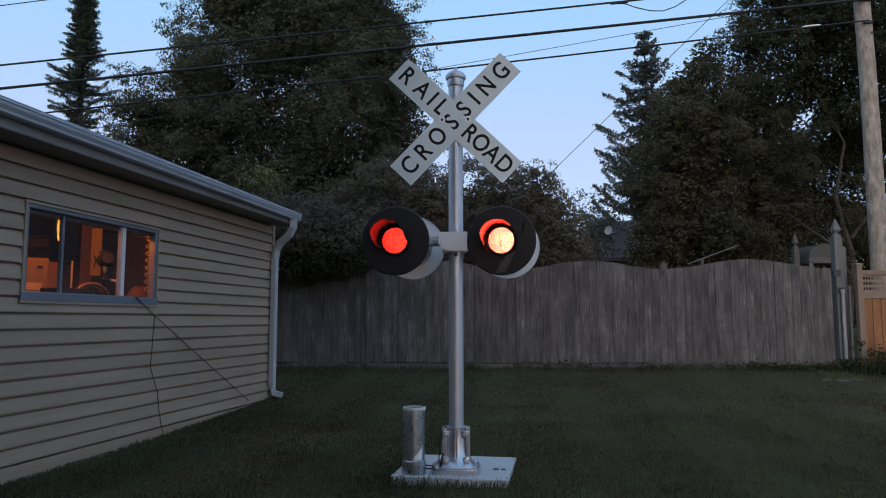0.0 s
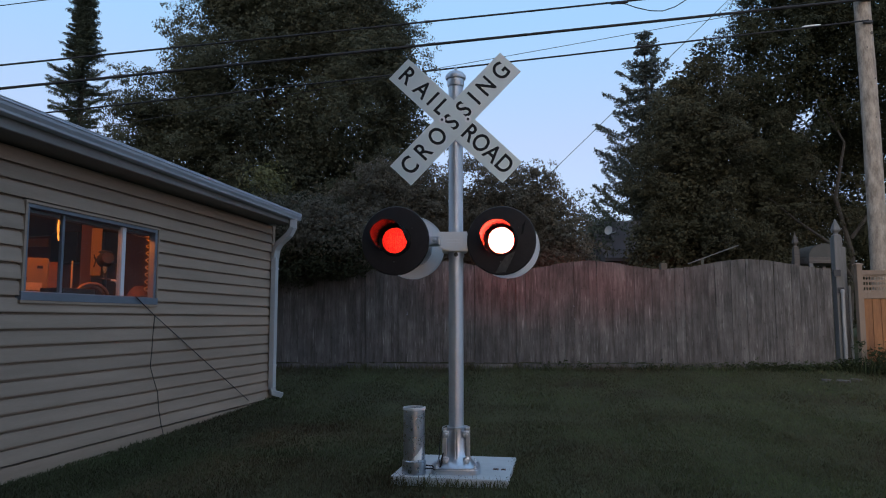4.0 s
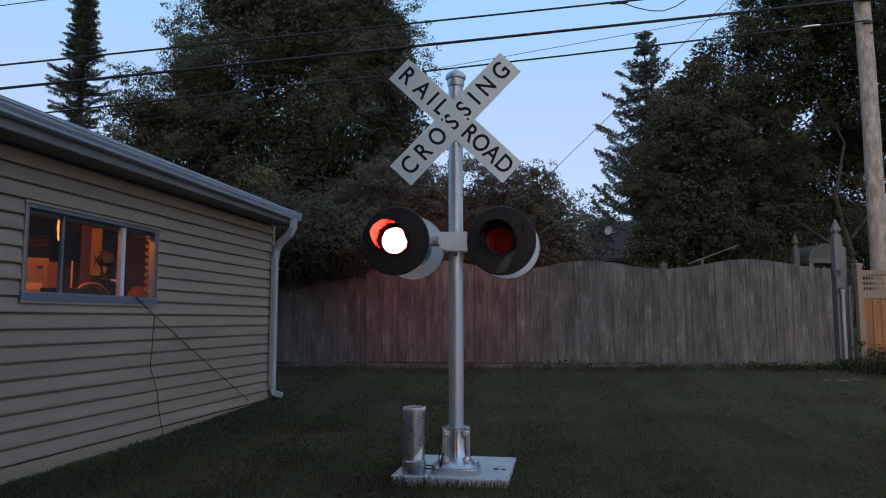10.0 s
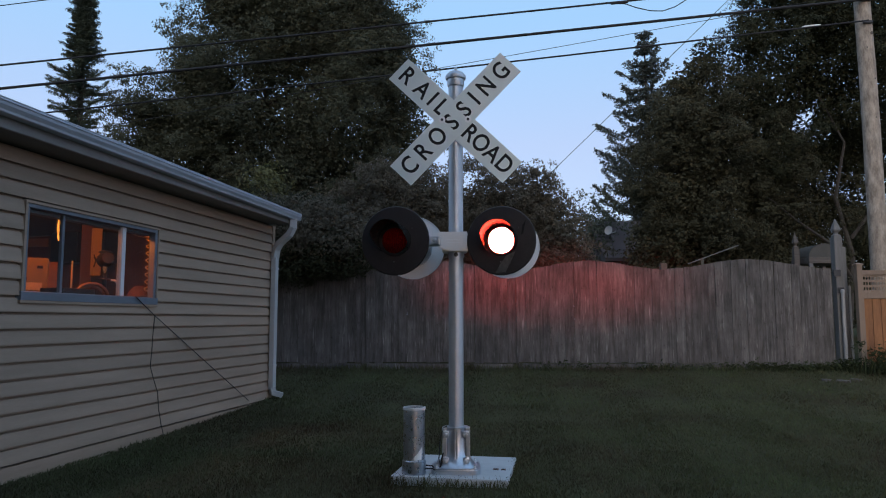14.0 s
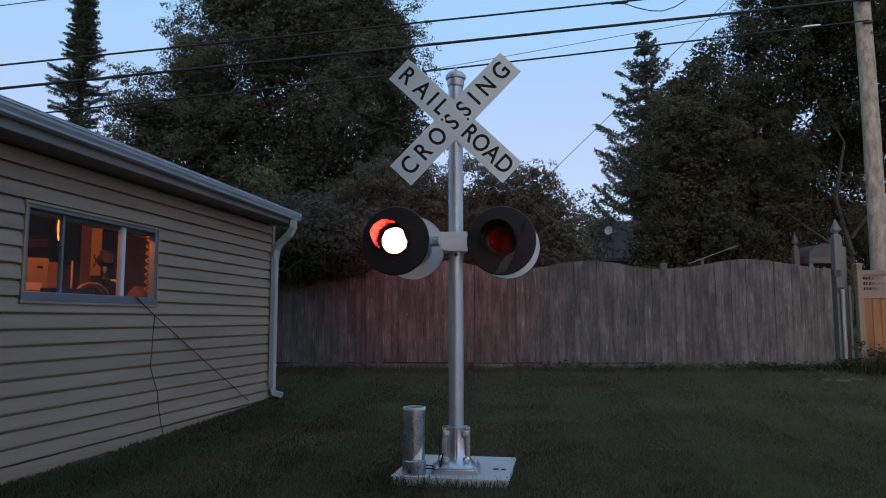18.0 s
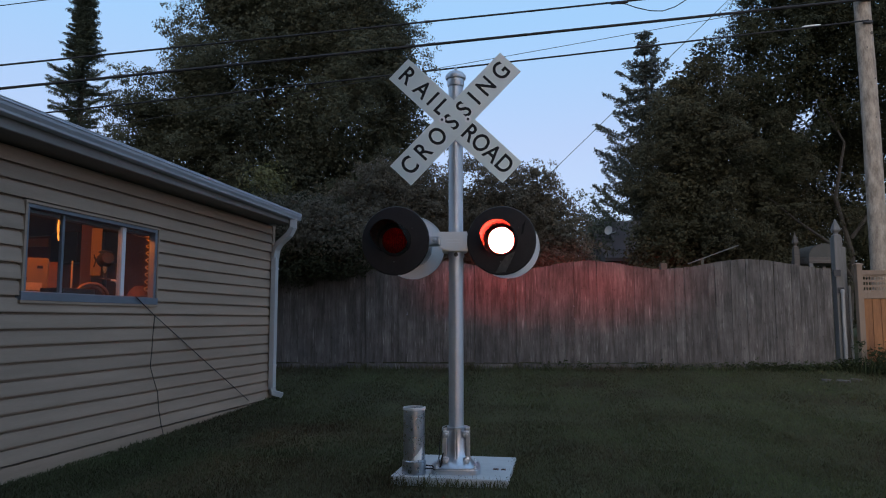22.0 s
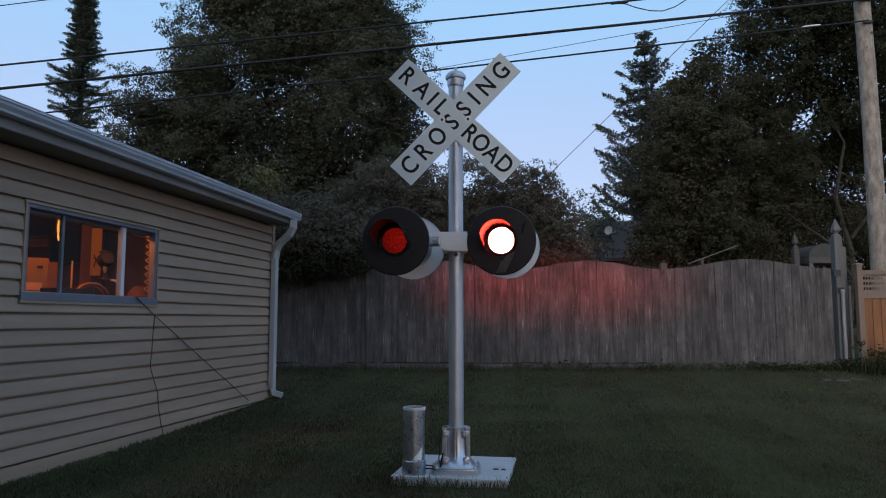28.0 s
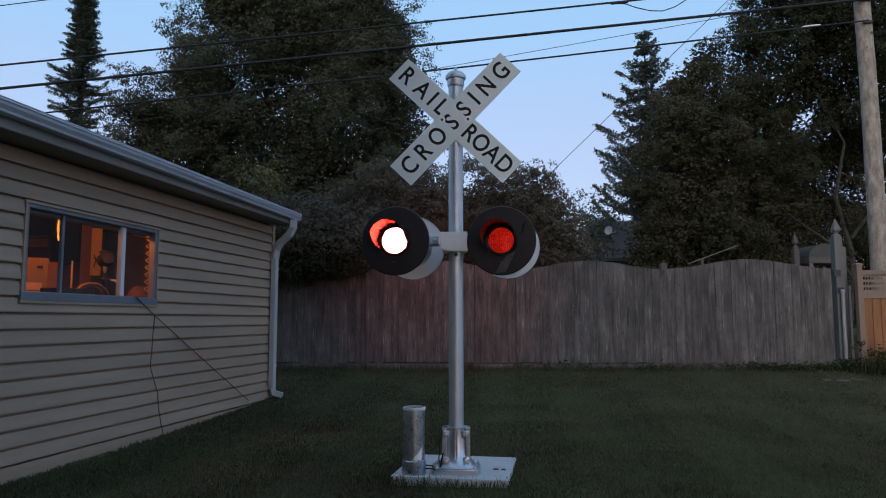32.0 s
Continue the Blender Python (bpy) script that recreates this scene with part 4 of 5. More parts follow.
                    part("scuff", b, mat, wheels[-1][1].parent, "streak painted on the disc as a reflection")
        link = part("lamp_bracket", tube(bmesh.new(), [(0, 0.2, 0), (0, 0.345, -0.012)], 0.05, 20), M_CAST, sig, at=front_at, smooth=True)
        sx = 1 if x < 0 else -1
        part("swivel_clamp", box(bmesh.new(), (min(sx * 0.15, sx * 0.33), 0.05, -0.035), (max(sx * 0.15, sx * 0.33), 0.15, 0.035), None, 0.012), M_CAST, sig, at=front_at)
        bolt(sig, front_at @ pose(sx * 0.29, 0.05, 0.005, 90, 0, 0), 0.016)
    return wheels


def slab_and_can():
    b = one_box((-0.42, -0.39, -0.1), (0.43, 0.465, 0.045), 0.012)
    sl = solo("concrete_pad", b, M_CONCRETE, "pale concrete pad set in the lawn", "concrete pad", SLAB)
    for x, w in ((0.310, 0.021), (0.368, 0.017)):
        bar = part("rust_mark", one_box((x - w, -0.062, 0.0455), (x + w, -0.012, 0.0475), 0.0008), M_RUST, sl, "dark rusty mark on the concrete")
        part("stub", one_box((x - w * 0.4, -0.05, 0.048), (x + w * 0.4, -0.03, 0.053), 0.001), M_DARKMETAL, bar)
    can = thing("battery_tube", "upright silver steel tube on the concrete pad", "tube", pose(-0.213, 5.36, 0.045))
    part("socket", lathe(bmesh.new(), [(0.0, 0.0), (0.088, 0.0), (0.09, 0.01), (0.088, 0.095), (0.082, 0.1), (0.0, 0.1)], 36), M_TUBE, can, "grey socket", smooth=True)
    part("tube", lathe(bmesh.new(), [(0.0, 0.1), (0.0795, 0.1), (0.0795, 0.475), (0.075, 0.475), (0.075, 0.16), (0.0, 0.16)], 36), M_TUBE, can, smooth=True)
    part("rim", lathe(bmesh.new(), [(0.080, 0.463), (0.084, 0.463), (0.084, 0.48), (0.075, 0.482), (0.075, 0.478), (0.080, 0.476)], 36, None, True), M_SILVER, can, smooth=True)
    # pale three-cornered shape painted as a reflection on the tube's front
    b = bmesh.new()
    rows = []
    for i in range(7):
        u = i / 6
        top = [b.verts.new((0.0806 * math.sin(a), -0.0806 * math.cos(a), z)) for a, z in
               ((radians(-12 + 55 * u), 0.104 + 0.004 * u), (radians(-12 + 60 * u), 0.105 + 0.095 * u))]
        rows.append(top)
    for p, q in zip(rows, rows[1:]):
        b.faces.new((p[0], q[0], q[1], p[1]))
    part("patch", b, M_WASHER, can, "pale three-cornered painted reflection")
    for a in range(4):
        part("screw", lathe(bmesh.new(), [(0, 0), (0.006, 0), (0.004, 0.004), (0, 0.005)], 8, pose(0, 0, 0.40) @ pose(0, 0, 0, 0, 0, a * 90 + 25) @ pose(0.079, 0, 0, 0, 90, 0)), M_BOLT, can)
    # cables from the tube's foot to the mast
    for k, (dz, yy) in enumerate(((0.09, 5.34), (0.05, 5.32), (0.03, 5.36))):
        b = bmesh.new()
        tube(b, [(-0.13, yy + 0.01, 0.06 + dz * 0.5), (-0.08, yy - 0.01 * k, 0.075 + dz * 0.3), (-0.03, yy + 0.02, 0.058), (0.0, 5.38, 0.09 + dz), (0.012, 5.42, 0.13 + dz)], 0.006, 6)
        solo("signal_cable", b, M_CABLE, "black cable lying on the concrete pad", "cable")
    b = bmesh.new()
    tube(b, [(-0.012, 5.36, 0.05), (-0.03, 5.37, 0.15), (-0.02, 5.38, 0.30), (0.005, 5.39, 0.37), (0.03, 5.4, 0.38)], 0.004, 6)
    solo("ground_wire", b, M_CABLE, "thin wire looped up the mast base", "wire")


wall_cord(garage())
garage_inside()
WHEELS = signal()
slab_and_can()


# ---- fence ----
FY = 12.4


def fence_top(x, x0, x1, low, high):
    u = (x - x0) / (x1 - x0)
    return low + (high - low) * (0.5 - 0.5 * math.cos(2 * math.pi * u))


def fence_panel(x0, x1, low, high, seed, end_low=None, skew=0.0):
    rnd = random.Random(seed)
    f = new("fence_panel")
    f.parent, f.empty_display_size = FENCE, 0.1
    f.matrix_basis = pose((x0 + x1) / 2, 0, 0)
    mid = (x0 + x1) / 2
    for z in (0.30, 0.95, 1.5):
        part("rail", one_box((x0 - mid + 0.02, 0.012, z - 0.045), (x1 - mid - 0.02, 0.05, z + 0.045), 0.004), M_RAIL, f)
    part("kickboard", one_box((x0 - mid + 0.03, -0.035, -0.12), (x1 - mid - 0.05, -0.013, 0.012 + rnd.uniform(0, 0.015)), 0.003), M_BOARD, f, at=pose(0, 0, 0, 0, rnd.uniform(-0.4, 0.4), 0))
    x0, x1 = x0 - 0.008, x1 + 0.008
    x = x0 + 0.002
    while x < x1 - 0.03:
        w = min(rnd.choice((0.118, 0.138, 0.14, 0.142, 0.14, 0.165)), x1 - x - 0.001)
        ta = fence_top(x, x0, x1, low, high) + rnd.uniform(-0.008, 0.006) - 0.4
        tb = fence_top(x + w, x0, x1, low, high) + rnd.uniform(-0.008, 0.006) - 0.4
        bot = rnd.uniform(0.015, 0.045)
        b = bmesh.new()
        h, t = (w - rnd.uniform(0.001, 0.0045)) / 2, 0.0085
        y = rnd.uniform(-0.003, 0.003)
        e = 0.0025
        low_ring = [b.verts.new(p) for p in ((-h, y + t, bot), (-h, y - t + e, bot), (-h + e, y - t, bot), (h - e, y - t, bot), (h, y - t + e, bot), (h, y + t, bot))]
        top_ring = [b.verts.new((v.co.x, v.co.y, ta + (tb - ta) * (v.co.x + h) / (2 * h))) for v in low_ring]
        for i in range(6):
            b.faces.new((low_ring[i], low_ring[(i + 1) % 6], top_ring[(i + 1) % 6], top_ring[i]))
        b.faces.new(low_ring[::-1])
        b.faces.new(top_ring)
        bmesh.ops.recalc_face_normals(b, faces=b.faces[:])
        part("board", b, M_BOARD, f, at=pose(x + w / 2 - mid, 0, 0, 0, rnd.uniform(-0.25, 0.25), 0))
        x += w
    return f


FENCE = thing("fence", "weathered grey cedar fence with scalloped tops", "fence", pose(0, FY, 0.40))


def fences():
    fence_panel(-6.6, -3.98, 2.03, 2.19, 11)
    fence_panel(-3.96, -1.36, 2.03, 2.19, 12)
    fence_panel(-1.34, 1.26, 2.03, 2.19, 13)
    fence_panel(1.28, 3.88, 2.045, 2.20, 14)
    fence_panel(3.893, 6.81, 2.06, 2.225, 15)
    for x in (-3.97, -1.35, 1.27, 3.895):
        b = one_box((-0.055, 0.056, -0.3), (0.055, 0.166, 1.76), 0.008)
        part("fence_post", b, M_GREENPOST, FENCE, "greenish-grey treated post behind the boards", pose(x, 0, 0))
    # gate posts with turned finials
    for x, y, h, w in ((6.94, FY + 0.05, 2.62, 0.07), (7.24, 14.5, 2.62, 0.055)):
        p = thing("gate_post", "tall grey gate post with pointed finial", "post", pose(x, y, 0.2), "gate posts")
        part("shaft", one_box((-w, -w, 0), (w, w, h - 0.2), 0.008), M_POSTGREY if y < 13 else M_RAIL, p)
        b = bmesh.new()
        lathe(b, [(0, h - 0.2), (w * 1.15, h - 0.2), (w * 1.15, h - 0.17), (w * 0.62, h - 0.15), (w * 0.62, h - 0.12), (w * 1.2, h - 0.085), (w * 1.22, h - 0.06), (w * 0.5, h + 0.06), (0, h + 0.14)], 4, pose(0, 0, 0, 0, 0, 45))
        part("finial", b, M_POSTGREY if y < 13 else M_RAIL, p, "pointed finial")
        if y < 13:
            part("hinge_plate", one_box((-0.12, -0.1, 1.72), (0.0, -w - 0.001, 1.84), 0.006), M_DARKMETAL, p, "dark hinge plate")
            part("latch", one_box((-0.06, -0.1, 1.43), (0.04, -w - 0.001, 1.53), 0.006), M_DARKMETAL, p, "dark latch")
    solo("side_post", one_box((-0.05, -0.05, 0), (0.05, 0.05, 2.16), 0.006), M_POSTGREY, "grey square post beside the gate", "post", pose(7.11, FY + 0.2, 0.3))
    # latch side: dark bracket and thin metal posts
    for x, h, r, paint in ((6.935, 1.24, 0.030, M_FASCIA), (7.055, 1.30, 0.020, M_POSTGREY)):
        p = thing("metal_post", "thin grey metal post beside the gate", "post", pose(x, FY - 0.08, 0.40), "thin metal posts")
        part("pipe", lathe(bmesh.new(), [(0, 0), (r, 0), (r, h), (0, h)], 16), paint, p, smooth=True)
        part("cap", lathe(bmesh.new(), [(0, h), (r * 1.2, h), (r * 1.2, h + 0.03), (r * 0.7, h + 0.055), (0, h + 0.06)], 16), paint, p, smooth=True)
    # arbour behind the gate
    a = thing("garden_arbor", "grey barrel-roofed garden arbor behind the fence", "arbor", pose(7.72, 14.6, 0.5))
    b = bmesh.new()
    pts = [(0.34 * math.cos(t), 1.93 + 0.27 * math.sin(t)) for t in [math.pi * i / 20 for i in range(21)]]
    prism(b, pts, -0.35, 0.35, pose(0, 0, 0, 0, 0, 90))
    part("canopy", b, M_TENT, a, "pale curved canopy", smooth=True)
    part("beam", one_box((-0.35, -0.37, 1.80), (0.35, 0.37, 1.925), 0.01), M_RAIL, a)
    for x in (-0.3, 0.3):
        for y in (-0.33, 0.33):
            part("leg", one_box((x - 0.035, y - 0.035, -0.1), (x + 0.035, y + 0.035, 1.80)), M_POSTGREY, a)
    # fresh fence
    nf = thing("new_fence", "fresh orange cedar fence with a lattice top", "fence", pose(7.14, 12.2, 0.36))
    part("corner_post", one_box((-0.035, -0.05, 0), (0.06, 0.05, 1.74), 0.006), M_NEWPOST, nf, "pale cedar corner post")
    part("post_cap", lathe(bmesh.new(), [(0, 1.74), (0.088, 1.74), (0.088, 1.765), (0.0, 1.79)], 4, pose(0.0125, 0, 0, 0, 0, 45)), M_NEWPOST, nf)
    for z0, z1 in ((1.58, 1.655), (1.17, 1.27), (0.02, 0.09)):
        part("rail", one_box((0.062, -0.04, z0), (2.4, 0.04, z1), 0.004), M_NEWPOST, nf)
    for k in range(15):
        part("board", one_box((0.064 + k * 0.15, -0.02, 0.091), (0.207 + k * 0.15, 0.0, 1.169), 0.003), M_NEWWOOD, nf)
    b = bmesh.new()
    for k in range(48):
        box(b, (0.07 + k * 0.048, -0.008, 1.27), (0.088 + k * 0.048, 0.0, 1.58))
    for k in range(4):
        box(b, (0.062, -0.016, 1.272 + k * 0.091), (2.4, -0.0085, 1.312 + k * 0.091))
    part("lattice", b, M_NEWPOST, nf, "square cedar lattice")


# ---- pole and wires ----
def pole_and_wires():
    p = thing("utility_pole", "weathered grey-brown wooden utility pole", "utility pole", pose(8.645, 14.0, 0.4))
    b = bmesh.new()
    tube(b, [(0.01, 0, 0), (0.0, 0, 2.4), (0.0, 0, 4.5), (-0.01, 0, 5.8), (-0.035, 0, 7.0), (-0.06, 0, 9.5)], [0.172, 0.166, 0.162, 0.158, 0.154, 0.145], 26)
    part("shaft", b, M_POLE, p, smooth=True)
    part("wire_bracket", one_box((-0.24, -0.22, 7.22), (0.06, -0.13, 7.28), 0.01), M_DARKMETAL, p)
    part("wire_bracket", one_box((-0.14, -0.21, 6.74), (0.04, -0.14, 6.79), 0.01), M_DARKMETAL, p)
    for z, s, a in ((6.25, 0.022, -0.4), (5.6, 0.014, 0.3), (4.8, 0.016, 0.1), (3.9, 0.012, -0.2), (6.55, 0.03, 0.2)):
        part("knot", lathe(bmesh.new(), [(0, 0.006), (s, 0.004), (s * 1.2, -0.01)], 10, pose(0.157 * math.sin(a), -0.157 * math.cos(a), z, 90, 0, 0)), M_RAIL, p)

    def wire(a, c, sag, r, label, name="overhead_wire", more=()):
        b = bmesh.new()
        a, c = Vector(a), Vector(c)
        pts = [a.lerp(c, i / 30) - Vector((0, 0, 4 * sag * (i / 30) * (1 - i / 30))) for i in range(31)]
        tube(b, pts, r, 8)
        for pts2, r2 in more:
            tube(b, pts2, r2, 6)
        solo(name, b, M_CABLE, label, "wire", None, "overhead wires")
    wire((-22, 14, 4.98), (11.0, 14, 8.47), 0.03, 0.021, "black overhead wire strung above the fence")
    wire((-22, 14, 4.495), (8.48, 13.8, 7.625), 0.03, 0.030, "thick black overhead cable reaching a wooden pole")
    wire((-22, 14, 3.88), (8.6, 13.8, 7.19), 0.09, 0.018, "black overhead wire strung above the fence")
    wire((-10, 16, 5.21), (16, 16, 10.01), 0.05, 0.007, "thin grey wire crossing the sky")
    wire((-2.55, 32, 0.6), (14.55, 32, 17.23), 0.02, 0.014, "thin slanting guy wire rising from the ground")
    wire((-9.6, 14, 7.52), (-5, 14, 8.13), 0.0, 0.01, "thin wire high above the garage")
    b = bmesh.new()
    tube(b, [(3.5, 13.98, 7.62), (3.73, 13.98, 7.62), (3.95, 13.98, 7.54), (4.25, 13.98, 7.47), (4.5, 13.98, 7.465), (4.75, 13.98, 7.55), (5.05, 13.98, 7.74), (5.3, 13.98, 7.85)], 0.011, 8)
    tube(b, [(3.45, 14, 7.635), (3.8, 14, 7.67)], 0.03, 8)
    solo("wire_loop", b, M_CABLE, "slack loop hanging from an overhead wire", "wire")
    b = lathe(bmesh.new(), [(0, -0.2), (0.012, -0.19), (0.02, -0.12), (0.02, 0.12), (0.012, 0.19), (0, 0.2)], 10)
    solo("wire_clamp", b, M_WHITEBOX, "pale splice clamp on an overhead wire", "clamp", pose(7.45, 13.82, 7.08, 0, 84, 0), smooth=True)


# ---- trees ----
def sprigs(rng, centres, radius, per, size, droop=0.0, aspect=0.55, outward=None):
    """Leaf diamonds scattered in clumps about the centres."""
    n = len(centres) * per
    c = np.repeat(centres, per, 0)
    r = np.repeat(radius, per) if np.ndim(radius) else np.full(n, radius)
    p = c + rng.normal(0, 1, (n, 3)) * r[:, None] * np.array([0.55, 0.55, 0.42])
    d = rng.normal(0, 1, (n, 3))
    d[:, 2] = d[:, 2] * 0.6 - droop
    d /= np.linalg.norm(d, axis=1)[:, None]
    s = np.cross(d, rng.normal(0, 1, (n, 3)))
    s /= np.linalg.norm(s, axis=1)[:, None] + 1e-9
    nrm = np.cross(d, s)
    l = size * rng.uniform(0.6, 1.35, n)[:, None]
    fold = nrm * l * 0.18
    v = np.stack([p - d * l * 0.5, p + s * l * aspect * 0.5 + fold, p + d * l * 0.5, p - s * l * aspect * 0.5 + fold], 1).reshape(-1, 3)
    i = np.arange(n) * 4
    f = np.concatenate([np.stack([i, i + 1, i + 2], -1), np.stack([i, i + 2, i + 3], -1)])
    return v, f


def tufts(rng, centres, radius, out, per, size, aspect=0.6):
    """Rounded leaf tufts: leaves lie over a dome about each centre and face outwards."""
    n = len(centres) * per
    c, r, o = np.repeat(centres, per, 0), np.repeat(radius, per), np.repeat(out, per, 0)
    v = rng.normal(0, 1, (n, 3)) + o * 0.8 + np.array([0, 0, 0.35])
    v /= np.linalg.norm(v, axis=1)[:, None]
    p = c + v * (r * rng.uniform(0.35, 1.1, n) ** 0.7)[:, None] * np.array([1, 1, 0.72])
    nrm = v * 0.9 + rng.normal(0, 0.38, (n, 3))
    nrm /= np.linalg.norm(nrm, axis=1)[:, None]
    d = np.cross(nrm, rng.normal(0, 1, (n, 3)))
    d[:, 2] -= 0.3
    d /= np.linalg.norm(d, axis=1)[:, None] + 1e-9
    s = np.cross(nrm, d)
    l = size * rng.uniform(0.6, 1.35, n)[:, None]
    fold = -nrm * l * 0.15
    q = np.stack([p - d * l * 0.5, p + s * l * aspect * 0.5 + fold, p + d * l * 0.5, p - s * l * aspect * 0.5 + fold], 1).reshape(-1, 3)
    i = np.arange(n) * 4
    f = np.concatenate([np.stack([i, i + 1, i + 2], -1), np.stack([i, i + 2, i + 3], -1)])
    return q, f


def open_air(c, gaps):
    """Which points lie outside the gaps: each gap is a bore (point, direction, radius) through the crown."""
    keep = np.ones(len(c), bool)
    for q, d, r in gaps:
        d = np.array(d) / np.linalg.norm(d)
        w = c - np.array(q)
        keep &= np.linalg.norm(w - np.outer(w @ d, d), axis=1) > r
    return keep


def crown_mesh(name, rng, lobes, clumps, per, size, material, inner=0.25, rough=0.22, aspect=0.6, tuft=3.6, gaps=(), boughs=0, spread=0.7):
    """Tufts over the skins of uneven lobes, with a sparser filling of larger leaves."""
    lobes = np.asarray(lobes, float)
    vol = lobes[:, 3] * lobes[:, 4] + lobes[:, 4] * lobes[:, 5] + lobes[:, 3] * lobes[:, 5]
    pick = rng.choice(len(lobes), clumps, p=vol / vol.sum())
    u = rng.normal(0, 1, (clumps, 3))
    u /= np.linalg.norm(u, axis=1)[:, None]
    k = 1 + rough * np.array([noise.noise(Vector(a) * 2.6 + Vector((q * 7.0, 0, 0))) + 0.5 * noise.noise(Vector(a) * 6.0 + Vector((0, q * 5.0, 0))) for a, q in zip(u, pick)])
    depth = rng.uniform(0, 1, clumps) ** 0.4
    c = lobes[pick, :3] + u * lobes[pick, 3:] * (k * (0.62 + 0.40 * depth))[:, None]
    if boughs:
        # leaves gather on flat-bottomed boughs with shade between them
        own = rng.integers(0, min(boughs, clumps), clumps)
        mid = lobes[pick, :3] + u * lobes[pick, 3:] * (k * (0.70 + 0.30 * depth))[:, None]
        reach = spread * rng.uniform(0.55, 1.35, clumps)
        v = rng.normal(0, 1, (clumps, 3)) + u[own] * 0.7 + np.array([0, 0, 0.55])
        v /= np.linalg.norm(v, axis=1)[:, None]
        step = v * (reach[own] * rng.uniform(0.15, 1.0, clumps) ** 0.6)[:, None]
        step[:, 2] = step[:, 2] * 0.62 - 0.28 * np.hypot(step[:, 0], step[:, 1])
        c, u = mid[own] + step, v
    keep = open_air(c, gaps)
    c, u = c[keep], u[keep]
    v1, f1 = tufts(rng, c, size * tuft * rng.uniform(0.55, 1.45, len(c)), u, per, size, aspect)
    m = int(clumps * inner)
    pick = rng.choice(len(lobes), m, p=vol / vol.sum())
    u = rng.normal(0, 1, (m, 3))
    u /= np.linalg.norm(u, axis=1)[:, None]
    c = lobes[pick, :3] + u * lobes[pick, 3:] * (0.66 * rng.uniform(0, 1, m) ** 0.5)[:, None]
    c = c[open_air(c, gaps)]
    v2, f2 = sprigs(rng, c, size * 4.5, 17, size * 1.3, 0.1, 0.8)
    return faces_mesh(name, np.concatenate([v1, v2]), np.concatenate([f1, f2 + len(v1)]), material)


def broadleaf(name, label, base, trunk, lobes, clumps, per, size, material, bark, seed, category="tree", inner=0.3, limbs=(), rough=0.22, aspect=0.55, gaps=(), boughs=0, spread=0.7):
    """trunk: list of (x, y, z, r) from the base; lobes and limbs are in the base's space."""
    rng = np.random.default_rng(seed)
    t = thing(name, label, category, pose(*base))
    b = bmesh.new()
    tube(b, [q[:3] for q in trunk], [q[3] for q in trunk], 14)
    part("trunk", b, bark, t, smooth=True)
    rnd = random.Random(seed)
    targets = list(limbs)
    for l in lobes:
        if l[2] > 11 or l[1] < -4:
            continue
        start = trunk[rnd.randrange(max(1, len(trunk) // 2), len(trunk))]
        p0, p3 = Vector(start[:3]), Vector(l[:3])
        mid = p0.lerp(p3, 0.5) + Vector((rnd.uniform(-0.3, 0.3), rnd.uniform(-0.3, 0.3), 0.25))
        targets.append(([p0, p0.lerp(mid, 0.55) + Vector((0, 0, 0.08)), mid, mid.lerp(p3, 0.6), p3], start[3] * 0.38))
    for pts, r in targets:
        b = bmesh.new()
        tube(b, pts, [r * (1 - 0.8 * i / (len(pts) - 1)) for i in range(len(pts))], 8)
        part("limb", b, bark, t, smooth=True)
    c = new("crown", crown_mesh("crown", rng, lobes, clumps, per, size, material, inner, rough, aspect, gaps=gaps, boughs=boughs, spread=spread))
    c.parent = t
    return t


SWAYING = []


def bough(tree, root, tip, reach, clumps, size, material, bark, seed):
    """A leafy bough that moves on its tree, about its root."""
    rng = np.random.default_rng(seed)
    v = Vector(tip) - Vector(root)
    b = bmesh.new()
    tube(b, [(0, 0, 0), v * 0.5 + Vector((0, 0, 0.06)), v], [0.05, 0.03, 0.008], 7)
    ob = part("bough", b, bark, tree, at=pose(*root))
    lobes = [(*(v * k), reach * s, reach * s, reach * s * 0.7) for k, s in ((0.35, 0.8), (0.65, 1.0), (0.95, 0.7))]
    c = new("foliage", crown_mesh("foliage", rng, lobes, clumps, 30, size, material, 0.15, 0.35))
    c.parent = ob
    tagged(c, kind="stuff")
    SWAYING.append((ob, pose(*root), seed))


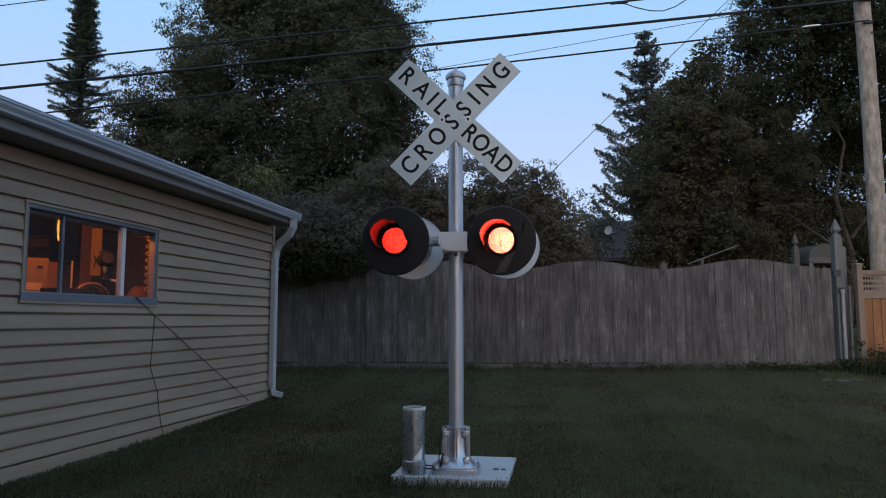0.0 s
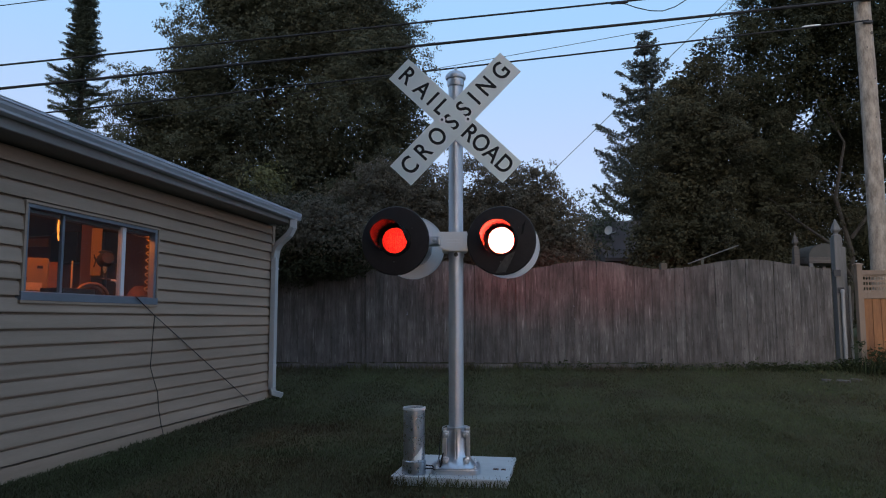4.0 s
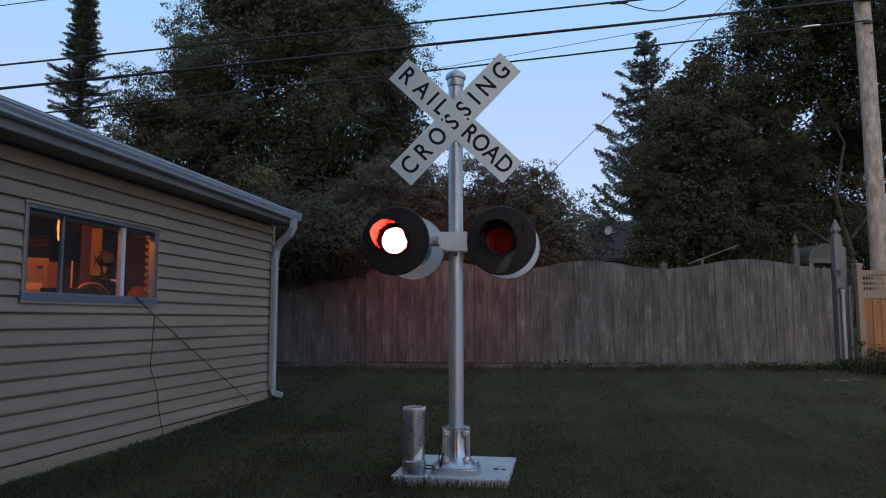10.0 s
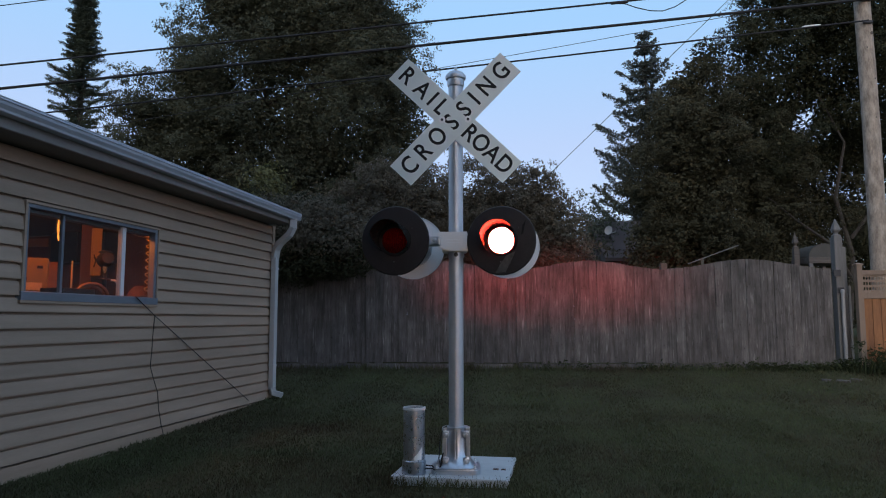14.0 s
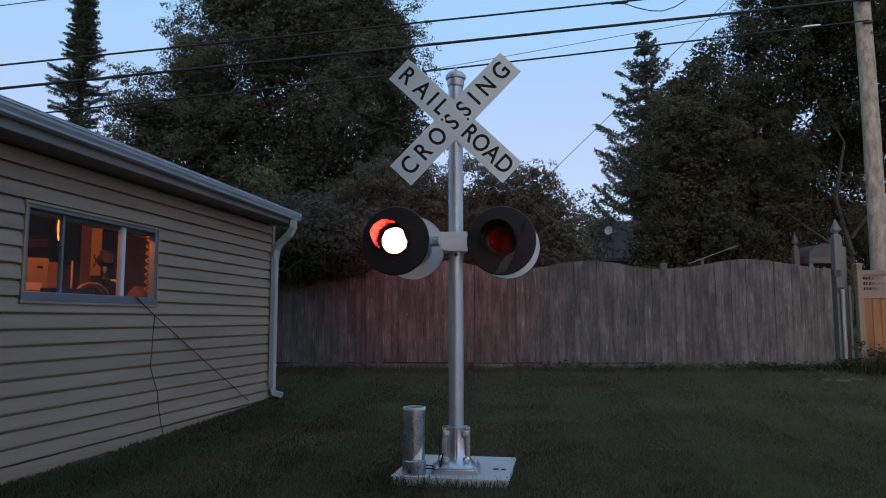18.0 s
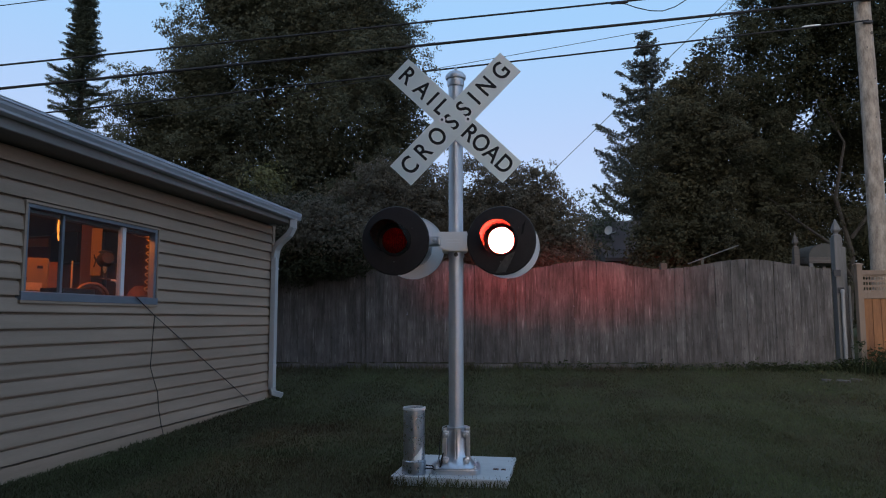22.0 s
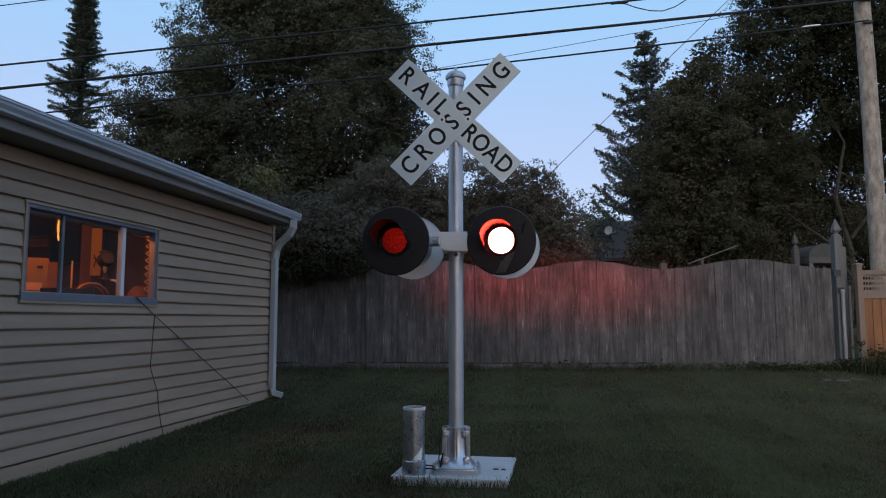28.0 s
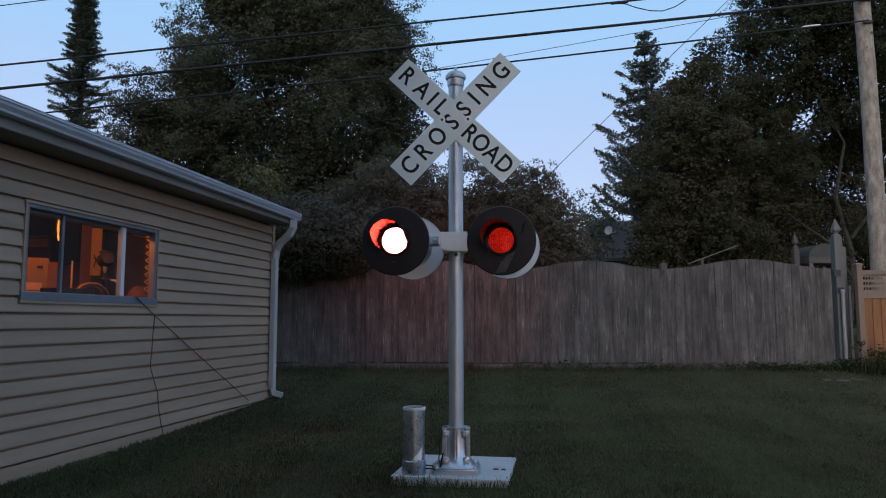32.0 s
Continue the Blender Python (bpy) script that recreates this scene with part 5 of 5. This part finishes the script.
def conifer(name, label, base, height, profile, material, seed, whorls=34, gap=0.0, droop=0.35, per=16, size=0.16, lift=0.12, thick_from=99.0, aspect=0.26):
    """profile: (height, reach) pairs between which the branches' length goes."""
    rng = np.random.default_rng(seed)
    rnd = random.Random(seed)
    t = thing(name, label, "tree", pose(*base))
    b = bmesh.new()
    tube(b, [(0, 0, 0), (0.03, 0, height * 0.5), (0, 0, height)], [height * 0.013, height * 0.008, 0.01], 12)
    part("trunk", b, M_BARK, t, smooth=True)
    cent, rad = [], []
    b = bmesh.new()
    zs, rs = [q[0] for q in profile], [q[1] for q in profile]
    for k in range(whorls):
        z = zs[0] + (zs[-1] - zs[0]) * (k + rnd.random() * 0.6) / whorls
        reach = float(np.interp(z, zs, rs)) * rnd.uniform(0.8, 1.15)
        n = rnd.randint(6, 9)
        for j in range(n):
            if rnd.random() < (gap if z < thick_from else 0.06):
                continue
            a = 2 * math.pi * (j + rnd.random() * 0.8) / n
            l = reach * rnd.uniform(0.6, 1.12)
            root = Vector((0, 0, z))
            mid = root + Vector((math.cos(a) * l * 0.55, math.sin(a) * l * 0.55, -droop * l * 0.7))
            tip = root + Vector((math.cos(a) * l, math.sin(a) * l, -droop * l + lift * l))
            tube(b, [root, mid, tip], [0.015 + 0.012 * l, 0.012, 0.004], 5, False)
            m = max(3, int(l / (size * 0.7)))
            for i in range(m):
                w = (i + 0.7) / m
                q = root.lerp(mid, w * 2) if w < 0.5 else mid.lerp(tip, w * 2 - 1)
                cent.append((q.x, q.y, q.z - size * 0.3))
                rad.append(size * (1.35 - 0.6 * w))
    tagged(part("branchwork", b, M_BARK, t), kind="stuff")
    v, f = sprigs(rng, np.array(cent), np.array(rad), per, size, 0.25, aspect)
    c = new("needles", faces_mesh("needles", v, f, material))
    c.parent = t
    tagged(c, kind="stuff")
    return t


def trees():
    conifer("tall_spruce", "tall narrow dark spruce with drooping branches", (-14.7, 28, 0.6), 15.6,
            [(8.3, 0.5), (9.0, 1.35), (9.6, 1.6), (10.2, 1.35), (10.8, 0.9), (11.3, 0.76), (12.45, 0.64), (13.7, 0.44), (15.5, 0.06)], M_SPRUCE, 27, 76, 0.60, 0.16, 18, 0.09, 0.2, 11.0)
    conifer("ragged_spruce", "ragged spruce with a thin broken outline", (7.93, 27, 0.6), 12.0,
            [(1.2, 2.7), (4.0, 2.7), (6.4, 2.3), (8.2, 1.75), (9.6, 1.3), (10.5, 0.95), (11.2, 0.6), (12.0, 0.1)], M_SPRUCEBLUE, 26, 30, 0.30, 0.2, 15, 0.12, 0.34, 8.4, aspect=0.42)
    # large maple
    broadleaf("large_maple", "large dense dark green maple", (-4.2, 20, 0.6), [(0, 0, 0, 0.42), (0.1, 0, 1.6, 0.36), (0, 0.1, 4.0, 0.28), (0.1, 0, 7.0, 0.16)],
              [(-0.6, 0, 9.0, 2.5, 3.0, 3.3), (1.2, 0.2, 8.6, 2.1, 2.6, 3.4), (-2.1, -0.4, 6.2, 2.3, 2.4, 1.9), (0.6, -0.6, 5.3, 3.2, 2.4, 2.6), (2.7, 0, 6.2, 1.35, 2.0, 2.3), (-4.5, 0.2, 4.9, 1.6, 1.8, 1.3), (-3.35, 0, 6.0, 1.2, 1.5, 1.35), (-5.3, 0, 5.0, 1.0, 1.2, 1.2),
               (2.0, 0.2, 8.2, 1.25, 1.8, 1.5), (-0.5, 0, 12, 2.8, 3.0, 2.2), (-0.8, -0.3, 3.4, 3.6, 2.2, 1.7), (-3.4, 0, 3.6, 2.2, 2.0, 1.6), (2.0, 0, 3.8, 2.0, 2.0, 2.0), (-2.5, 0.2, 4.8, 1.7, 1.6, 1.4), (2.4, 0.1, 8.6, 1.15, 1.5, 1.5), (-2.6, 0, 7.6, 0.95, 1.3, 1.1), (-1.75, -0.1, 9.4, 1.1, 1.4, 1.5), (-4.2, 0, 5.6, 0.9, 1.2, 0.9), (-5.0, 0, 4.9, 0.8, 1.1, 0.9), (2.6, 0, 7.9, 0.8, 1.2, 1.4), (2.1, 0.1, 9.4, 1.2, 1.4, 1.5)],
              5500, 39, 0.068, M_MAPLE, M_BARK, 31, rough=0.3, inner=2.0, boughs=350, spread=0.84)
    maple = bpy.data.objects["large_maple"]
    for k, (root, tip, reach) in enumerate((((-1.6, -0.8, 8.8), (-2.15, -1.2, 9.6), 0.5), ((-2.0, -0.8, 7.0), (-2.9, -1.2, 7.4), 0.45), ((-3.6, -0.6, 6.0), (-4.55, -0.8, 6.35), 0.55),
                                            ((-1.8, -1.0, 9.6), (-2.2, -1.4, 10.8), 0.6), ((1.2, -0.8, 8.3), (2.0, -1.0, 8.9), 0.4), ((1.5, -0.8, 6.6), (2.4, -1.0, 7.0), 0.4))):
        bough(maple, root, tip, reach, 90, 0.08, M_MAPLE, M_BARK, 70 + k)
    # shrubs behind and over the fence
    broadleaf("lilac_shrub", "dense dusky shrub leaning over the fence", (-1.3, 14.3, 0.6), [(0, 0, 0, 0.12), (0.1, 0, 0.8, 0.1), (0, 0, 1.8, 0.06)],
              [(-1.0, -0.4, 1.8, 1.1, 0.9, 1.2), (0.1, -0.2, 2.5, 1.1, 1.0, 1.2), (0.9, 0, 2.3, 1.0, 1.0, 1.35), (-1.5, -1.9, 2.05, 0.95, 0.8, 0.6), (-0.5, -2.0, 1.95, 0.75, 0.6, 0.5), (-0.2, -1.0, 1.6, 1.0, 0.7, 0.7)],
              1900, 42, 0.054, M_LILAC, M_BARK, 41, "shrub", 1.5)
    broadleaf("lilac_shrub", "dense dusky shrub behind the fence", (1.2, 14.4, 0.6), [(0, 0, 0, 0.12), (-0.1, 0, 0.9, 0.1), (0, 0, 1.9, 0.06)],
              [(-0.5, 0, 2.4, 1.1, 1.0, 1.35), (0.5, 0.1, 2.6, 0.9, 0.9, 1.15), (1.0, 0, 1.9, 0.8, 0.9, 1.1), (0, -0.3, 1.3, 1.6, 0.9, 1.0)],
              1700, 42, 0.054, M_LILAC, M_BARK, 42, "shrub", 1.5)
    broadleaf("yew_shrub", "very dark low shrub behind the fence", (-3.4, 14.0, 0.6), [(0, 0, 0, 0.1), (0, 0, 1.0, 0.07)],
              [(0, 0, 1.6, 1.6, 0.9, 1.4), (0.7, -0.6, 1.9, 1.1, 0.9, 1.0), (-1.5, 0, 1.4, 1.4, 1.0, 1.2), (0.7, -1.85, 1.55, 0.75, 0.35, 0.42), (1.6, -1.85, 1.65, 0.6, 0.35, 0.40)], 1500, 50, 0.05, M_DARKLEAF, M_BARK, 43, "shrub", 1.0)
    broadleaf("pale_sapling", "light yellow-green sapling above a dark shrub", (-3.6, 14.6, 0.6), [(0, 0, 0, 0.06), (0.05, 0, 1.5, 0.04), (0, 0, 2.6, 0.02)],
              [(-0.1, 0, 3.0, 0.27, 0.3, 0.80), (0.3, 0, 2.6, 0.42, 0.4, 0.5), (-0.3, 0, 2.5, 0.3, 0.3, 0.45)], 200, 22, 0.09, M_PALELEAF, M_BARK, 44, "sapling", 0.1)
    # far airy tree
    broadleaf("far_tree", "small airy tree with grey-green leaves far off", (5.3, 24, 0.6), [(0, 0, 0, 0.12), (0, 0, 2.0, 0.08), (0.1, 0, 3.6, 0.04)],
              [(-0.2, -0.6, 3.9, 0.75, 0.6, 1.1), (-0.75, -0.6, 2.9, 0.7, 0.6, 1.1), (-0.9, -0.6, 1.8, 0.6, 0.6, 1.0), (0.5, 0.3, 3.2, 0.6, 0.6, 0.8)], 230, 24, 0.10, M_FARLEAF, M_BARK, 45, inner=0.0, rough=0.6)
    # dark elm on the far right
    fork = [([Vector((1.9, -0.3, 0.5)), Vector((2.0, -0.4, 2.2)), Vector((1.6, -0.5, 3.6)), Vector((1.9, -0.5, 5.0)), Vector((1.2, -0.6, 6.3))], 0.08),
            ([Vector((1.95, -0.4, 1.6)), Vector((1.2, -0.9, 2.4)), Vector((0.3, -1.0, 3.0)), Vector((-0.4, -1.0, 3.6))], 0.05),
            ([Vector((2.0, -0.4, 2.6)), Vector((2.6, -0.8, 3.6)), Vector((2.5, -0.8, 5.2))], 0.055)]
    gaps = (((0.63, 0, 6.28), (0.49, 1, 0.32), 0.18), ((0.95, 0, 6.34), (0.51, 1, 0.32), 0.16), ((1.26, 0, 5.80), (0.53, 1, 0.29), 0.27), ((1.01, 0, 5.55), (0.51, 1, 0.28), 0.22), ((1.73, 0, 6.41), (0.55, 1, 0.32), 0.14), ((1.45, 0, 6.07), (0.54, 1, 0.31), 0.20))
    broadleaf("dark_elm", "broad dark tree with pale crooked limbs", (8.2, 18, 0.6), [(0.3, 1.6, 0, 0.34), (0.4, 1.6, 1.6, 0.3), (0.2, 1.4, 4.0, 0.22), (0.3, 0.8, 6.5, 0.12)],
              [(0.5, 0, 6.1, 2.0, 2.0, 2.0), (1.7, -0.4, 8.0, 2.2, 2.4, 2.2), (3.6, 0.0, 7.8, 2.4, 2.6, 2.4), (3.8, 3.4, 3.6, 2.6, 1.4, 2.4), (2.4, 3.4, 1.8, 3.0, 1.2, 1.6), (-1.35, 0.1, 7.5, 0.32, 0.4, 0.42),
               (-0.2, -0.2, 7.6, 0.7, 0.8, 0.9), (0.5, -0.2, 8.9, 0.7, 0.9, 1.0), (4.2, 2.5, 2.4, 1.6, 1.2, 1.8), (2.2, 0, 10.2, 2.4, 2.0, 1.6), (3.0, 2.0, 5.4, 1.8, 1.4, 1.4), (2.4, 4.4, 5.4, 2.6, 1.2, 2.4), (4.6, 3.0, 6.0, 2.0, 1.4, 2.4), (2.2, 1.0, 6.6, 1.2, 1.2, 0.7)],
              3500, 39, 0.066, M_DARKLEAF, M_PALEBARK, 51, limbs=fork, rough=0.3, inner=1.5, boughs=300, spread=0.62, gaps=gaps)
    # lower, browner crown before it
    gaps = tuple(((x + 0.9, y, z), v, q) for (x, y, z), v, q in gaps)
    broadleaf("dusky_elm", "broad dusky tree with brownish green leaves", (7.3, 18, 0.6), [(-0.2, 0.6, 0, 0.26), (-0.2, 0.6, 1.4, 0.22), (-0.3, 0.4, 3.0, 0.16), (-0.4, 0.2, 4.8, 0.08)],
              [(-0.5, -0.3, 4.4, 1.9, 1.8, 1.9), (-1.05, -0.2, 3.0, 1.35, 1.5, 1.5), (1.2, 0.3, 3.3, 2.1, 1.6, 2.0), (0.0, 0, 2.0, 2.6, 1.6, 1.3), (-1.0, -0.2, 6.4, 0.7, 0.8, 0.65), (-0.6, -0.2, 6.9, 0.5, 0.7, 0.5), (-1.4, -0.3, 5.4, 0.9, 1.0, 0.75), (-1.0, -0.2, 5.9, 0.7, 0.8, 0.5),
               (-1.1, -0.4, 5.0, 1.3, 1.3, 1.2), (-1.6, -0.4, 3.7, 0.85, 1.0, 1.0), (-1.7, -0.4, 2.3, 0.8, 0.9, 0.9), (-0.4, -0.3, 5.7, 1.1, 1.1, 1.0), (-2.1, -0.4, 3.7, 0.6, 0.8, 0.8), (-2.15, -0.3, 2.3, 0.7, 0.8, 1.0)],
              2300, 39, 0.066, M_DUSKLEAF, M_BARK, 53, rough=0.3, inner=1.5, boughs=190, spread=0.64, gaps=gaps)
    # unseen tree added beside the yard to darken the garage window's reflection
    broadleaf("dark_elm", "broad dark tree out of view, added to darken the window", (17.2, 20.5, 0.6), [(0, 0, 0, 0.36), (0.1, 0, 2.0, 0.3), (0, 0, 5.0, 0.2), (0.1, 0, 7.5, 0.1)],
              [(0, 0, 4.0, 3.2, 3.0, 3.0), (-0.6, 0, 7.5, 3.0, 3.0, 3.0), (0.8, -2.5, 5.0, 3.0, 3.0, 3.4), (0.2, 0.5, 1.8, 3.4, 2.4, 1.8), (0.5, -1.0, 10.0, 2.6, 2.6, 2.2)],
              900, 18, 0.25, M_DARKLEAF, M_BARK, 52, rough=0.3, inner=1.5)
    # woods that close the distance
    rng = np.random.default_rng(8)
    lobes = [(x + rng.uniform(-2, 2), 44 + rng.uniform(0, 8), 2.2, 4.0, 3.0, rng.uniform(2.0, 3.2)) for x in range(-60, 66, 5)]
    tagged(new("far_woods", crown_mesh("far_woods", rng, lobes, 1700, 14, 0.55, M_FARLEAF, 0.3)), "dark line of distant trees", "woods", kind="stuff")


def far_house():
    h = thing("far_house", "distant house with a blue-grey roof", "house", pose(5.62, 24.6, 0.7))
    b = bmesh.new()
    prism(b, [(-2.5, 2.4), (0.0, 3.9), (2.5, 2.4), (2.5, 2.3), (-2.5, 2.3)], -0.55, 6.0)
    part("roof", b, M_SLATEROOF, h)
    part("wall", one_box((-0.5, -2.2, -0.2), (5.8, 2.2, 2.299)), M_POSTGREY, h)
    d = thing("satellite_dish", "grey satellite dish on a roof edge", "satellite dish", pose(5.19, 22.0, 3.52, 0, 0, 0))
    part("reflector", lathe(bmesh.new(), [(0, 0), (0.12, 0.01), (0.22, 0.04), (0.27, 0.075), (0.262, 0.08), (0.21, 0.05), (0.11, 0.022), (0, 0.012)], 24, pose(0, 0, 0.42, 82, 0, -46) @ Matrix.Diagonal((0.52, 0.52, 0.52, 1))), M_DISH, d, smooth=True)
    part("arm", tube(bmesh.new(), [(0.14, 0.20, -0.44), (0.14, 0.05, -0.33), (0.10, 0.03, 0.1), (0.02, 0.02, 0.40)], 0.014, 8), M_DARKMETAL, d)
    part("receiver", tube(bmesh.new(), [(0.0, 0.0, 0.33), (0.12, -0.16, 0.34), (0.17, -0.2, 0.37)], 0.012, 8), M_DISH, d)
    b = tube(bmesh.new(), [(-0.55, 0, 0), (0.55, 0, 0.40)], 0.011, 10)
    solo("slanted_pipe", b, M_POSTGREY, "grey slanting pipe showing over the fence", "pipe", pose(5.74, 15.0, 2.345))
    solo("pipe_stand", tube(bmesh.new(), [(0, 0, 0), (0, 0, 1.95)], 0.03, 10), M_GREENPOST, "thin stand holding up a slanted pipe", "stand", pose(5.5, 15.0, 0.5))


def shade_block():
    """Unseen house-shaped block behind the viewer, added to shade the yard's left side."""
    h = thing("house", "unseen slate-grey block added to shade the yard", "house", pose(-6.2, -5.2, 0))
    part("wall", one_box((-7.6, -3.9, -0.1), (6.5, 3.9, 12.8)), M_SLATEROOF, h)
    b = bmesh.new()
    prism(b, [(-4.3, 12.6), (0, 15.8), (4.3, 12.6), (4.1, 12.5), (-4.1, 12.5)], -8.0, 6.8)
    part("roof", b, M_ROOF, h)


def weeds():
    rng = np.random.default_rng(14)
    spots = ((7.3, 11.8, 0.30, 0.45, 260), (6.9, 12.1, 0.12, 0.35, 120), (7.6, 11.6, 0.34, 0.5, 260), *((x, 12.2, 0.03 + 0.03 * math.sin(x * 3.1) ** 2, 0.6, n) for x, n in ((1.6, 40), (2.4, 30), (3.2, 40), (4.0, 50), (4.7, 40), (5.4, 120), (6.1, 170), (6.6, 170))))
    vs, fs, off = [], [], 0
    for x, y, h, r, n in spots:
        c = np.stack([rng.normal(x, r * 0.5, n // 6), rng.normal(y, 0.12, n // 6), float(lie(y)) + rng.uniform(0.02, h * 1.6, n // 6)], -1)
        bx, by = rng.normal(x, r * 0.6, n), rng.normal(y, 0.13, n)
        for v, f in (sprigs(rng, c, 0.09, 10, 0.07, 0.0, 0.4), blades(rng, bx, by, lie(by) - 0.01, rng.uniform(0.3, 1.0, n) * h * 1.4, np.full(n, 0.006), 0.8)):
            vs.append(v)
            fs.append(f + off)
            off += len(v)
    tagged(new("weeds", faces_mesh("weeds", np.concatenate(vs), np.concatenate(fs), M_WEED)), "uncut green weeds growing along the fence", "weeds", kind="stuff")


def stones():
    """Flat stones sunk in the grass before the gate."""
    rnd = random.Random(9)
    for x, y, w in ((5.98, 11.20, 0.12), (6.20, 11.12, 0.15), (6.45, 11.24, 0.12)):
        b = bmesh.new()
        n = 9
        ring = [(w * rnd.uniform(0.8, 1.15) * math.cos(2 * math.pi * i / n), w * 0.75 * rnd.uniform(0.8, 1.15) * math.sin(2 * math.pi * i / n)) for i in range(n)]
        low, top = [b.verts.new((p, q, -0.05)) for p, q in ring], [b.verts.new((p * 0.9, q * 0.9, 0.012 + rnd.uniform(-0.004, 0.004))) for p, q in ring]
        for i in range(n):
            b.faces.new((low[i], low[(i + 1) % n], top[(i + 1) % n], top[i]))
        b.faces.new(top)
        b.faces.new(low[::-1])
        solo("flat_stone", b, M_RAIL, "flat grey stone sunk in the grass near the gate", "stone", pose(x, y, float(lie(y)) - 0.005, 0, 0, rnd.uniform(0, 90)), "stones by the gate")


def firefly():
    f = thing("firefly", "tiny firefly with a glowing yellow tail over the lawn", "insect", FLY_REST)
    part("body", lathe(bmesh.new(), [(0, -0.006), (0.002, -0.005), (0.003, 0.0), (0.002, 0.006), (0, 0.008)], 10, pose(0, 0, 0.004, -70, 0, 0)), M_MATT, f)
    part("tail", lathe(bmesh.new(), [(0, -0.010), (0.006, -0.008), (0.009, 0.0), (0.006, 0.007), (0, 0.009)], 12, pose(0, -0.012, -0.002, -70, 0, 0)), glow("firefly_glow", (0.95, 0.9, 0.12), 3.0), f, "glowing yellow tail")
    for s in (-1, 1):
        part("wing", box(bmesh.new(), (0, -0.004, 0.0065), (s * 0.012 if s > 0 else 0.012, 0.004, 0.0069), pose(0, 0, 0, 0, 0, 0 if s > 0 else 180)), M_DARKMETAL, f)
    return f


FLY_REST = pose(1.28, 7.0, float(lie(7.0)) - 0.045)
fences()
pole_and_wires()
trees()
far_house()
shade_block()
weeds()
stones()
FIREFLY = firefly()


# ---- what moves ----
PERIOD = 1.591


def brightness(t, start, lit):
    """Powers of ten of a filament's glow: heats quickly when switched on, fades slowly when off."""
    p = (t - start) % PERIOD
    if p < lit:
        return float(np.interp(p, (0, 0.05, 0.10, 0.14, 0.18, 0.25, 0.35), (-1.75, -1.2, -0.5, 0.36, 1.2, 1.75, 2.25)))
    return float(np.interp(p - lit, (0, 0.07, 0.17, 0.27, 0.37, 0.47, 0.57, 0.67, 0.82), (2.25, 1.75, 1.1, 0.18, -0.36, -0.72, -1.04, -1.38, -1.75)))


def motions():
    seat = pose(0, 0.112, -0.056, 90, 0, 0)
    for side, wheel in WHEELS:
        start, lit = (-0.14, 0.69) if side == "left" else (0.55, PERIOD - 0.72)
        rows = []
        for k in range(481):
            t = k / 15
            rows.append((t, seat @ pose(0, 0, 0, 0, 0, 180 - 59.4 * (2.25 - brightness(t, start, lit)))))
        walk(wheel, rows)
    walk(FIREFLY, [(0, FLY_REST), (19.84, FLY_REST), (19.92, pose(1.33, 7.0, 0.02)), (19.99, pose(1.30, 7.0, 0.32)), (20.1, pose(1.26, 7.0, 0.345)), (20.19, pose(1.232, 7.0, 0.375)), (20.27, pose(1.23, 7.0, 0.03)), (20.35, FLY_REST), (32, FLY_REST)])
    for ob, seat_at, seed in SWAYING:
        rnd = random.Random(seed)
        a, c = rnd.uniform(0, 6), rnd.uniform(0, 6)
        walk(ob, [(t, seat_at @ pose(0, 0, 0, 0.7 * math.sin(t * 1.1 + a), 1.3 * math.sin(t * 0.8 + c) + 0.5 * math.sin(t * 2.3 + a), 0.8 * math.sin(t * 0.55 + c)))
                  for t in [k * 0.5 for k in range(65)]])


motions()
